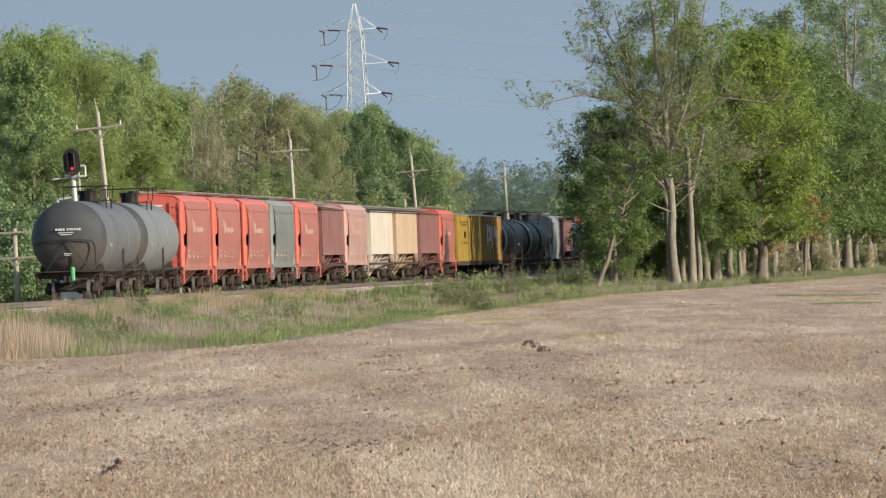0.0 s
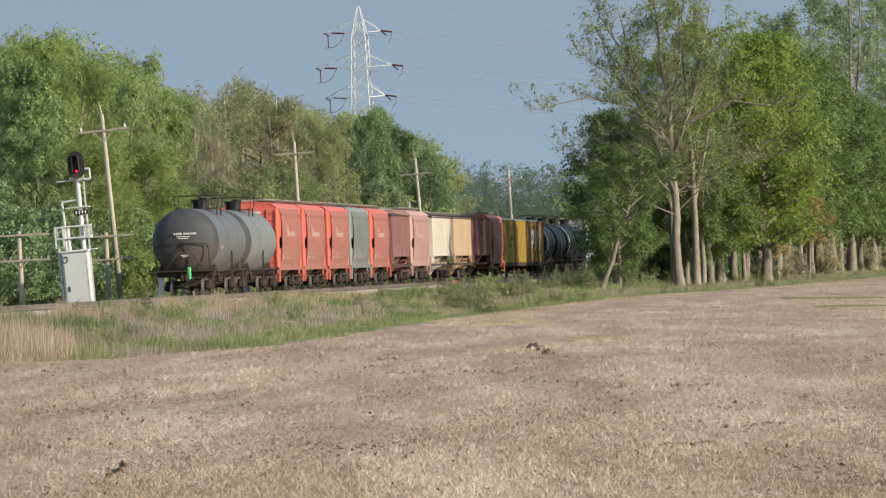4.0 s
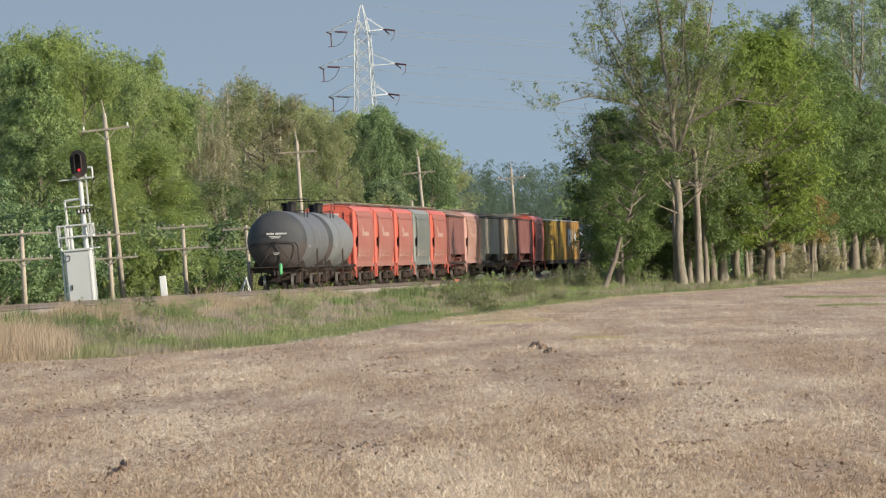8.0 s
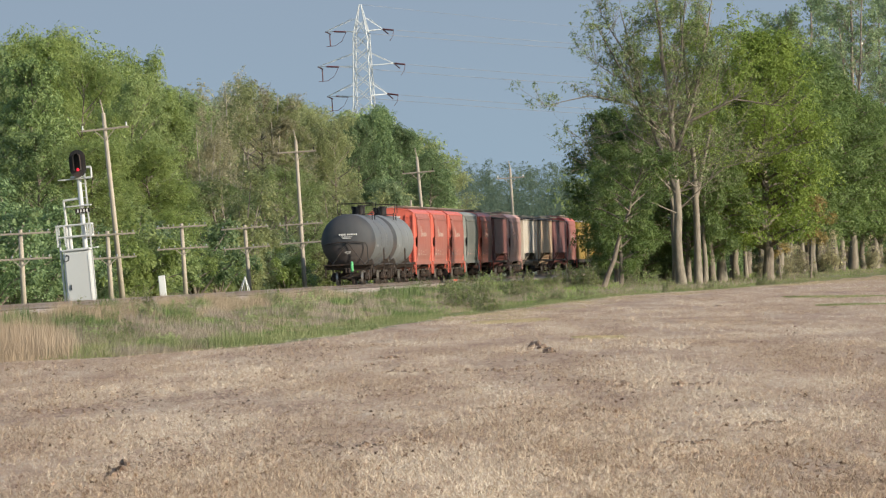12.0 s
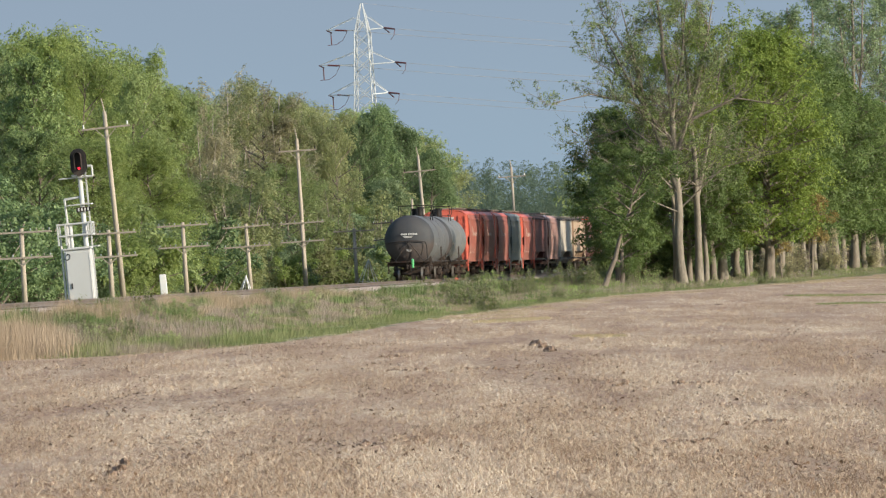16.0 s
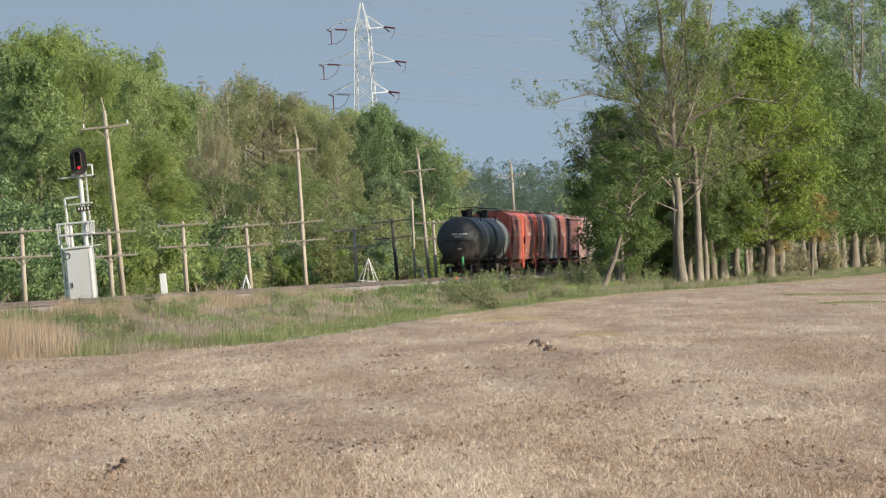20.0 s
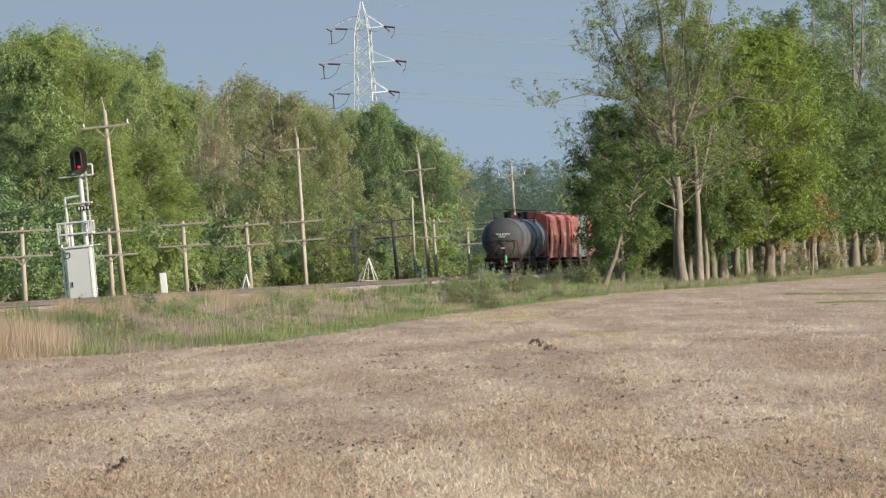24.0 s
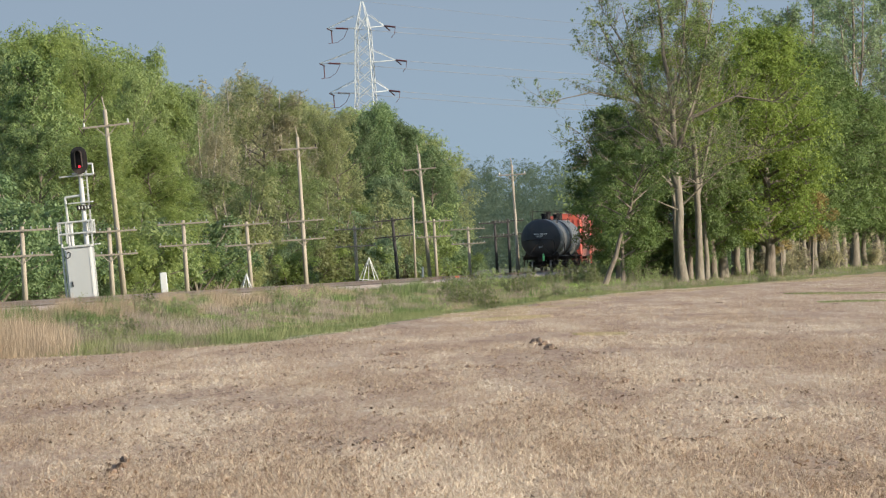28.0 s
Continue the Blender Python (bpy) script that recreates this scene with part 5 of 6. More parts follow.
# ---- line-side things ----
def spot(x, w):
    """The place w metres beyond the track on the sight line at the offset x from the middle of the view."""
    d = (41.67 + w) / (SLOPE - x / 18600)
    return at_px(x, d), d


def tall_pole(x, w, h, arm_z, lean, label="tall weathered timber power pole with one crossarm", cap=None, tip="white porcelain insulator"):
    px, d = spot(x, w)
    root = tagged(new("power_pole"), label, "utility pole", "tall line-side poles")
    root.matrix_basis = pose(px, d, ground_z(px, d) - .3, 0, lean, TURN)
    part("pole", bar(B(), (0, 0, 0), (0, 0, h), .17, 12, .11), POLE, root, smooth=True)
    part("pole_pin", bar(B(), (0, 0, h), (-.1, 0, h + .75), .05, 6, .03), POLE, root)
    part("crossarm", box(B(), 0, -.16, arm_z, 2.7, .09, .11, bev=.01), ARMWOOD, root)
    for s in (-1, 1):
        part("brace", plank(B(), (s * .55, -.16, arm_z - .05), (0, -.17, arm_z - .65), .03, .04), POLE, root)
        bm = bar(B(), (s * 1.22, -.16, arm_z + .07), (s * 1.22, -.16, arm_z + .18), .05, 8)
        bar(bm, (s * 1.22, -.16, arm_z + .16), (s * 1.22, -.16, arm_z + .28), .05, 10, .035)
        part("insulator", bm, cap or WHITE, root, tip)
    return root


def code_pole(x, w, h, lean=2.0, arms=2, mat=None, half=1.5, label="short timber line pole with two crossarms", skew=0.0):
    px, d = spot(x, w)
    mat = mat or POLE
    root = tagged(new("line_pole"), label, "utility pole", "short line-side poles")
    root.matrix_basis = pose(px, d, ground_z(px, d) - .3, 0, -lean, TURN)
    h += .22
    part("pole", bar(B(), (0, 0, 0), (0, 0, h + .3), .15, 10, .11), mat, root, smooth=True)
    for k in range(arms):
        z = h + .1 - k * 1.25
        arm = part("crossarm", box(B(), 0, 0, 0, 2 * half, .09, .10, bev=.01), ARMWOOD if mat is POLE else mat, root, m=pose(0, -.17, z, 0, skew, 0))
        for i in range(10):
            xx = -half + .12 + (2 * half - .24) * i / 9
            if abs(xx) < .25:
                continue
            bm = bar(B(), (xx, 0, .06), (xx, 0, .12), .015, 5)
            bar(bm, (xx, 0, .10), (xx, 0, .18), .04, 7, .028)
            part("insulator", bm, ARMWOOD if i % 3 else CABLE, arm)
        for s in (-1, 1) if k else ():
            part("brace", plank(B(), (s * .4, -.18, z - .05), (0, -.17, z - .42), .025, .04), mat, root)
    return root


def line_side():
    tall_pole(-565, 9.5, 11.15, 10.25, -4.0)
    tall_pole(-243, 9.5, 10.95, 10.15, -1.6, cap=BLACKSTEEL, tip="black insulator")
    tall_pole(-24, 9.5, 11.0, 9.7, -3.3, cap=BLACKSTEEL, tip="black insulator")
    tall_pole(133, 9.5, 11.0, 10.1, -1.8)
    for x, w, h, ln in ((-741, 8.5, 4.0, 1.0), (-586, 8.5, 4.0, 1.5), (-454, 8.5, 4.5, 1.6), (-340, 8.5, 4.5, 2.6), (-243, 8.2, 4.8, 1.8), (-153, 8.5, 4.3, 1.0), (-12, 8.5, 5.0, 1.2), (47, 8.5, 4.4, 1.0)):
        code_pole(x, w, h, ln)
    for x, w, h, ln in ((-80, 7.5, 5.0, 3.6), (95, 8.5, 5.0, 1.2), (118, 8.0, 5.2, 1.0)):
        code_pole(x, w, h, ln, mat=DARKPOLE, label="dark tarred line pole with two crossarms")
    # plain posts
    for x, w, h, r, mat, lab, ln in ((-50, 7.5, 7.0, .10, POLE, "slim grey timber post without arms", 0.3), (131, 3.2, 5.6, .14, POLE, "pale bare timber post beside the track", 0.4)):
        px, d = spot(x, w)
        root = tagged(new("post"), lab, "post")
        root.matrix_basis = pose(px, d, ground_z(px, d) - .2, 0, -ln, 0)
        part("shaft", bar(B(), (0, 0, 0), (0, 0, h), r, 10, r * .8), mat, root, smooth=True)
        part("cap", bar(B(), (0, 0, h), (0, 0, h + .04), r * .9, 10), mat, root)
    # white milepost
    px, d = spot(-493, 3.6)
    root = tagged(new("milepost"), "leaning white-painted post beside the track", "post")
    root.matrix_basis = pose(px, d, ground_z(px, d) - .1, 0, -3.5, 0)
    part("board", box(B(), 0, 0, .98, .36, .08, 1.6, bev=.03), WHITE, root)
    part("foot", box(B(), .05, 0, .1, .14, .12, .4), WHITE, root)
    # white steel pyramid frames
    for x, w, hh, sp in ((-352, 3.4, 1.5, .58), (-134, 3.4, 2.2, 1.0)):
        px, d = spot(x, w)
        root = tagged(new("brace_frame"), "white-painted steel pyramid brace beside the pole line", "steel frame", "white brace frames")
        root.matrix_basis = pose(px, d, ground_z(px, d) - .05, 0, 0, 20)
        for k in range(5):
            a = k * 1.2566
            part("leg", plank(B(), (sp * math.cos(a), sp * math.sin(a), 0), (.1, 0, hh), .04, .04), WHITE, root)
        part("tie_bar", plank(B(), (-sp * .6, 0, hh * .35), (sp * .6, 0, hh * .3), .035, .035), WHITE, root)


line_side()


def markers():
    """Small pale and orange markers along the track and the tree row."""
    for x, d, w, hgt, dz, mat, name, lab, cat in ((679, 848, .55, .4, 0, CREAM, "block", "small pale box lying at the foot of the tree row", "box"), (23, 700, .26, .12, .45, ORANGE, "marker", "small orange marker in the bank weeds", "marker"), (-37, 752, .16, .75, .6, WHITE, "stake", "short white stake beside the track", "stake")):
        px = at_px(x, d)
        root = tagged(new(name), lab, cat)
        root.matrix_basis = pose(px, d, ground_z(px, d), 0, 0, 15)
        if dz:
            part("stick", bar(B(), (0, 0, -.1), (0, 0, dz), .025, 6), POLE, root)
        part("panel" if dz else "body", box(B(), 0, 0, dz + hgt / 2, w, .06 if dz else .4, hgt, bev=.02), mat, root)


markers()


def signal():
    px, d = spot(-637, 2.9)
    z0 = ground_z(px, d)
    root = tagged(new("railway_signal"), "railway signal with red lamp on a white mast with ladder", "signal")
    root.matrix_basis = pose(px, d, z0, 0, -3.5, TURN - 4) @ Matrix.Diagonal((.963, .963, .963, 1))
    top = 7.1
    part("mast", bar(B(), (.40, 0, 0), (.40, 0, 6.75), .13, 12, .11), MASTWHITE, root, smooth=True)
    n = 28
    prof = []
    for k in range(n):
        a = 2 * math.pi * k / n
        prof.append((.40 * math.cos(a), (.24 if math.sin(a) > 0 else -.24) + .42 * math.sin(a)))
    bm = extrude(B(), prof, -.03, .03)
    head = part("target", bm, BLACKSTEEL, root, "black oval signal backplate", pose(.46, -.35, 7.22))
    part("housing", box(B(), 0, .22, 0, .42, .36, 1.05, bev=.05), BLACKSTEEL, head)
    # one deep oval hood round the three lenses
    rim = [(.17 * math.cos(2 * math.pi * k / n), (.3 if math.sin(2 * math.pi * k / n) > 0 else -.3) + .17 * math.sin(2 * math.pi * k / n)) for k in range(n)]
    bm = B()
    va = [[bm.verts.new((p * q, y, r)) for p, r in rim] for q, y in ((1, -.03), (1, -.34), (.9, -.34), (.9, -.03))]
    for i in range(3):
        for k in range(n):
            if rim[k][1] < -.3 and rim[(k + 1) % n][1] < -.3:
                continue
            bm.faces.new((va[i][k], va[i][(k + 1) % n], va[i + 1][(k + 1) % n], va[i + 1][k]))
    part("hood", bm, BLACKSTEEL, head)
    for k in range(3):
        z = .3 - k * .3
        lens = bar(B(), (0, -.03, z), (0, -.05, z), .068 if k == 2 else .07, 16)
        part("lens", lens, REDLAMP if k == 2 else BLACKSTEEL, head, "lit red lens" if k == 2 else "dark lens")
    # head bracket, ladder and platforms
    part("bracket", box(B(), .3, -.1, 6.6, .5, .4, .08), MASTWHITE, root)
    for z, x0, x1 in ((6.5, -.6, .85), (5.2, -.3, .85), (3.15, -.5, 1.0)):
        bm = box(B(), (x0 + x1) / 2, .1, z, x1 - x0, .6, .05)
        part("platform", bm, MASTWHITE, root)
    bm = B()
    for x in (.3, .62):
        plank(bm, (x, .45, 0), (x, .45, 6.9), .07, .07)
    for k in range(20):
        bar(bm, (.3, .45, .3 + k * .33), (.62, .45, .3 + k * .33), .015, 5)
    part("ladder", bm, MASTWHITE, root)
    for z in (3.75, 4.3):
        bm = B()
        polybar(bm, [(-.88, -.25, z), (.78, -.25, z), (.78, .4, z), (-.88, .4, z), (-.88, -.25, z)], .045)
        part("guard_rail", bm, MASTWHITE, root, "white-painted guard rail")
    for x in (-.88, -.5, .62, .78):
        for y in (-.25, .4):
            part("stanchion", plank(B(), (x, y, 3.3 if x < 0 else 3.7), (x, y, 4.35), .07, .07), MASTWHITE, root)
    bm = B()
    polybar(bm, [(.75, -.2, 6.5), (1.05, -.2, 6.5), (1.05, -.2, 7.0), (.6, -.2, 7.0)], .055)
    part("bracket", bm, MASTWHITE, root)
    bm = B()
    polybar(bm, [(-.4, 0, 4.1), (-.45, 0, 5.5), (.3, 0, 5.55)], .055)
    part("bracket", bm, MASTWHITE, root)
    for x in (-.42, -.28):
        part("conduit", bar(B(), (x, -.1, 1.9), (x, -.1, 4.35), .10, 10), MASTWHITE, root)
    plate = part("number_plate", box(B(), .45, -.16, 4.95, .7, .04, .22), BLACKSTEEL, root, "black plate with white marks")
    bm = B()
    for k in range(4):
        box(bm, .23 + k * .15, -.19, 4.95, .06, .015, .14)
    part("marks", bm, WHITE, plate)
    # equipment case
    case = tagged(new("equipment_case"), "pale grey steel signal equipment case with shut door", "cabinet")
    case.matrix_basis = pose(px + .02, d - 1.1, z0 - .15, 0, -3.5, TURN - 2) @ Matrix.Diagonal((.98, 1.0, 1.145, 1))
    part("body", box(B(), 0, 0, 1.35, 1.25, .8, 2.7, bev=.02), CASEGREY, case)
    door = part("door", box(B(), 0.02, -.42, 1.38, 1.12, .04, 2.5, bev=.01), CASEGREY, case)
    part("handle", box(B(), -.36, -.46, 1.25, .05, .06, .22), BLACKSTEEL, door)
    part("hinge", box(B(), .56, -.44, 1.4, .02, .03, 2.2), CASEGREY, door)
    part("roof", box(B(), 0, -.02, 2.74, 1.36, .95, .07, bev=.015), CASEGREY, case)
    bm = B()
    polybar(bm, [(-.62, -.45, 2.36), (-.5, -.45, 2.3), (-.36, -.45, 2.36), (-.34, -.45, 2.5), (-.44, -.45, 2.56), (-.5, -.45, 2.48)], .018, 5)
    part("scrawl", bm, BLACKSTEEL, case, "short black sprayed scrawl")
    part("conduit", bar(B(), (-.74, -.2, 0), (-.74, -.2, 2.9), .05, 8), MASTWHITE, case, "pale pipe up the side of the case")
    part("base", box(B(), 0, 0, .05, 1.3, .85, .3), BALLAST, case)


signal()


# ---- transmission tower ----
def pylon():
    D = 2060
    px = at_px(-125, D)
    root = tagged(new("transmission_tower"), "tall galvanised lattice power transmission tower above the wood", "pylon")
    root.matrix_basis = pose(px, D, 1.0, 0, -0.4, -12)
    H = 53.0

    def width(z):
        return np.interp(z, [0, 30, 34, 47.5, H], [8.4, 4.3, 3.55, 2.7, .3]) / 2
    zs = [0, 7, 13, 18.5, 23.5, 27.5, 31, 34, 36.8, 39.5, 42.1, 44.6, 47, 50, H]
    for sx in (-1, 1):
        for sy in (-1, 1):
            leg = tube_mesh("leg", [[(Vector((sx * width(a), sy * width(a), a)), .11) for a in zs]], 4)
            put("leg", leg, GALV, root)
    for f in range(4):
        for a, b in zip(zs[:-1], zs[1:-1]):
            wa, wb = width(a), width(b)
            cs = [((-wa, -wa), (wb, -wb)), ((wa, -wa), (wa * 0 + wb, wb)), ((-wa, wa), (wb, wb)), ((-wa, -wa), (-wb, wb))][f]
            cr = [((wa, -wa), (-wb, -wb)), ((wa, wa), (wb, -wb)), ((wa, wa), (-wb, wb)), ((-wa, wa), (-wb, -wb))][f]
            for p, q in (cs, cr):
                part("bracing", plank(B(), (*p, a), (*q, b), .14, .14), GALV, root)
    for z, near, off in ((48.0, 7.2, 4.3), (41.2, 9.0, 6.3), (35.3, 7.3, 4.7)):
        for s in (-1, 1):
            half = near if s < 0 else off
            bm = B()
            w = width(z - 1)
            tip = (s * half, 0, z)
            for y in (-w, w):
                plank(bm, (s * w, y, z - .2), tip, .17, .17)
                plank(bm, (s * w, y, z + 2.3), tip, .12, .12)
            arm = part("crossarm", bm, GALV, root)
            # dead-end insulator strings
            t = Vector(tip)
            runs = [((1.9, -.6, -.05), (4.4, -1.0, -.25), .21), ((.9, -.2, -.5), (1.0, -.3, -2.9), .13)] if s < 0 else [((.1, -.1, 0), (2.4, -1.0, -.35), .21)]
            for p, q, r in runs:
                a, b = t + Vector(p), t + Vector(q)
                ring = [(a.lerp(b, (k // 2 + (k % 2) * .7) / 9), r if k % 2 else r * .6) for k in range(19)]
                put("insulator_string", tube_mesh("insulator_string", [ring], 8), INSUL, arm, "dark red insulator string")
            bm = B()
            if s < 0:
                plank(bm, t, t + Vector((1.1, -.2, -.55)), .22, .22)
                plank(bm, t + Vector((.2, -.3, -2.95)), t + Vector((2.0, -.3, -2.85)), .1, .1)
                polybar(bm, [t + Vector((2.0, -.3, -2.85)), t + Vector((3.4, -.6, -2.0)), t + Vector((4.4, -1.0, -.3))], .05)
            else:
                plank(bm, t, t + Vector((1.2, -.4, -1.0)), .2, .2)
                polybar(bm, [t + Vector((2.4, -1, -.35)), t + Vector((2.2, -1, -1.6)), t + Vector((1.5, -.8, -2.4))], .05)
            part("jumper", bm, INSUL, arm)
    # conductors running off to the right
    for z, near, off in ((48.0, 7.2, 4.3), (41.2, 9.0, 6.3), (35.3, 7.3, 4.7)):
        for s in (-1, 1):
            half = near if s < 0 else off
            a = Vector((px + s * half + (4.4 if s < 0 else 2.4), D - 1, 1 + z - .3))
            b = Vector((px + s * half + 150, D + 30, 1 + z - 9.5))
            pts = [a.lerp(b, k / 24) - Vector((0, 0, 2.2 * math.sin(math.pi * k / 24))) for k in range(25)]
            c = put("power_cable", tube_mesh("power_cable", [[(p, .045) for p in pts]], 5), CABLE)
            tagged(c, "thin grey power cable sagging from the tower", "cable", "tower cables")
    a, b = Vector((px, D, 1 + H)), Vector((px + 150, D + 30, 38))
    c = put("power_cable", tube_mesh("power_cable", [[(a.lerp(b, k / 12) - Vector((0, 0, 1.5 * math.sin(math.pi * k / 12))), .03) for k in range(13)]], 5), CABLE)
    tagged(c, "thin grey earth wire sagging from the tower", "cable", "tower cables")


pylon()


# ---- field and bank growth ----
def blades(rng, x, y, length, width, lean, up=1.0, sink=0.02, spread=1.0):
    """Stalks as narrow tapering strips at (x, y) on the ground."""
    n = len(x)
    z = ground_z(x, y) - sink
    p = np.stack([x, y, z], 1)
    a = rng.uniform(0, 2 * np.pi, n)
    t = np.clip(np.abs(rng.normal(0, 1, n) * lean), 0, 1.5) if spread else lean
    d = np.stack([np.cos(a) * np.sin(t), np.sin(a) * np.sin(t), np.cos(t) * up], 1) * length[:, None]
    s = np.stack([np.cos(rng.uniform(-.9, .9, n)), np.sin(rng.uniform(-.9, .9, n)), np.zeros(n)], 1) * (width / 2)[:, None]
    return np.stack([p - s, p + s, p + d], 1)


def stubble():
    rng = np.random.default_rng(7)
    n = 1150000
    d = 92 * (720 / 92) ** (rng.uniform(0, 1, n) ** 1.25)
    x = rng.uniform(-.0475, .0475, n) * d
    keep = (x - track_x(d)) > np.interp(d, EDGE_Y, EDGE_U) - .5
    x, d = x[keep], d[keep]
    # drilled rows and bare patches
    row = np.round((x * .9 + d * .44) / .38) * .38
    x = x + (row - (x * .9 + d * .44)) * .3
    patch = np.array([noise.noise(Vector((a * .35, b * .03, 4.0))) + .6 * noise.noise(Vector((a * 1.3, b * .085, 7.0))) + .5 * noise.noise(Vector((a * 5.0, b * .4, 2.0))) for a, b in zip(x, d)])
    keep = rng.uniform(-.5, .5, len(x)) < patch + .12
    x, d = x[keep], d[keep]
    m = len(x)
    grow = np.clip(d / 170, 1.0, 3.2)
    L = rng.gamma(4, .0145, m) * grow ** .2
    W = rng.uniform(.004, .0095, m) * grow ** .7
    v = blades(rng, x, d, L, W, 1.55 - 1.25 * rng.uniform(0, 1, m) ** 2.2, sink=-.006, spread=0.0)
    tagged(put("corn_stubble", quads("corn_stubble", v), STUBBLE), "pale dry stubble and straw covering the field", "stubble", kind="stuff")
    # dark crop residue; its clusters also stand in for small shadows between stalks
    n = 210000
    d = 92 * (520 / 92) ** (rng.uniform(0, 1, n) ** 1.2)
    x = rng.uniform(-.0475, .0475, n) * d
    patch = np.array([noise.noise(Vector((a * .5, b * .02, 9.0))) * .5 + noise.noise(Vector((a * 4.5, b * .30, 3.0))) for a, b in zip(x, d)])
    keep = ((x - track_x(d)) > np.interp(d, EDGE_Y, EDGE_U)) & (rng.uniform(.0, .35, n) < patch)
    x, d = x[keep], d[keep]
    m = len(x)
    v = blades(rng, x, d, rng.gamma(4, .018, m), rng.uniform(.010, .022, m), 1.55 - .35 * rng.uniform(0, 1, m) ** 2, sink=-.012, spread=0.0)
    tagged(put("crop_residue", quads("crop_residue", v), RESIDUE), "dark crop residue and small painted shadows among the stubble", "crop residue", kind="stuff")
    # fallen straw lying on the soil
    n = 170000
    d = 92 * (330 / 92) ** rng.uniform(0, 1, n)
    x = rng.uniform(-.0475, .0475, n) * d
    keep = (x - track_x(d)) > np.interp(d, EDGE_Y, EDGE_U)
    x, d = x[keep], d[keep]
    m = len(x)
    v = blades(rng, x, d, rng.gamma(5, .02, m), rng.uniform(.006, .012, m), rng.uniform(1.25, 1.52, m), sink=-.014, spread=0.0)
    tagged(put("fallen_straw", quads("fallen_straw", v), STUBBLE), "pale and brown straw lying flat on the soil", "straw", kind="stuff")
    # small soil crumbs and trash knots showing between the stalks
    n = 5200
    d = 94 * (330 / 94) ** rng.uniform(0, 1, n)
    x = rng.uniform(-.0475, .0475, n) * d
    patch = np.array([noise.noise(Vector((a * .9, b * .05, 6.0))) for a, b in zip(x, d)])
    keep = ((x - track_x(d)) > np.interp(d, EDGE_Y, EDGE_U)) & (patch > -.05)
    x, d = x[keep], d[keep]
    m = len(x)
    v = blades(rng, x, d, rng.uniform(.025, .07, m), rng.uniform(.03, .11, m), rng.uniform(.5, 1.3, m), sink=0.0, spread=0.0)
    tagged(put("soil_crumbs", quads("soil_crumbs", v), RESIDUE), "small dark soil crumbs between the stubble stalks", "soil crumbs", kind="stuff")


stubble()


def clods():
    """Dark clods and washouts in the field."""
    R = random.Random(8)
    for x, y, w, h in ((950 - 784, 609, .55, .20), (962 - 784, 612, .5, .15), (972 - 784, 618, .45, .16), (676 - 784, 630, .3, .10), (690 - 784, 630, .35, .12), (702 - 784, 629, .3, .10), (222 - 784, 822, .28, .13), (212 - 784, 832, .35, .13), (198 - 784, 840, .3, .10), (1272 - 784, 537, .6, .10), (1105 - 784, 672, .25, .06), (1480 - 784, 540, .6, .10), (490 - 784, 772, .25, .06), (735 - 784, 775, .22, .07), (300 - 784, 775, .2, .08)) + tuple((x - 784 + R.uniform(-4, 4), y + R.uniform(-2, 2), R.uniform(.14, .34), R.uniform(.05, .1)) for x0, x1, y in ((690, 757, 654), (833, 896, 651), (1195, 1270, 676), (1095, 1120, 678), (1340, 1400, 745), (640, 690, 785), (1180, 1260, 780)) for x in range(x0, x1, 13)):
        v = (y - 441) + x * math.tan(radians(2)) - 24
        d = EYE_Z * 18600 / v
        px = at_px(x - (y - 441) * math.tan(radians(2)), d)
        bm = B()
        bmesh.ops.create_icosphere(bm, subdivisions=3, radius=1)
        o = Vector((R.uniform(0, 50), R.uniform(0, 50), 0))
        for q in bm.verts:
            q.co *= 1 + .55 * noise.noise(q.co * 1.7 + o) + .25 * noise.noise(q.co * 5 + o)
            q.co.x *= w * .30
            q.co.y *= w * .5
            q.co.z *= h * .8
        tagged(part("soil_clod", bm, CLOD, m=pose(px, d, ground_z(px, d) - h * .15)), "dark damp clod of soil in the stubble", "clod", "clods in the field")


clods()


def weed(label, seed, h, width, mat):
    """A ragged clump of upright weed stalks with small leaves up each stalk."""
    R, rng = random.Random(seed), np.random.default_rng(seed)
    paths, c = [], []
    for k in range(60):
        a, q = R.uniform(0, 6.28), R.random() ** .7 * width / 2
        p = Vector((math.cos(a) * q * .9, math.sin(a) * q * .9, -.05))
        e = p * 1.15 + Vector((R.uniform(-.12, .12), R.uniform(-.12, .12), h * R.uniform(.2, 1.0) ** 1.4 * (1.15 - .6 * q / width)))
        paths.append([(p, .008), (p.lerp(e, .5) + Vector((0, 0, .03)), .006), (e, .003)])
        c += [p.lerp(e, f) for f in (.2, .45, .65, .85, 1.0)]
    root = tagged(new("weed_clump"), label, "weeds", "weeds on the bank")
    tagged(put("stem", tube_mesh("stem", paths, 4), TWIG, root), kind="stuff")
    put("foliage", quads("foliage", leaf_quads(rng, c, [.035 + .04 * R.random() for q in c], 4400, .028, 1.8)), mat, root)
    return root


STRIPS = [  # from x, y to x, y, spread along y, stalks
    (17.6, 542, 21.9, 521, 6.0, 12000, GRASS, "thin ochre-green strip of growth in the stubble"), (16.2, 455, 18.9, 450, 5.0, 8000, GRASS, "faint ochre strip of growth in the stubble"),
    (3.8, 315, 5.3, 310, 3.0, 5000, OCHREGRASS, "small yellow-green patch of growth in the stubble"), (1.1, 413, 4.2, 422, 5.0, 9000, OCHREGRASS, "ochre strip of dead growth beside the bank")]


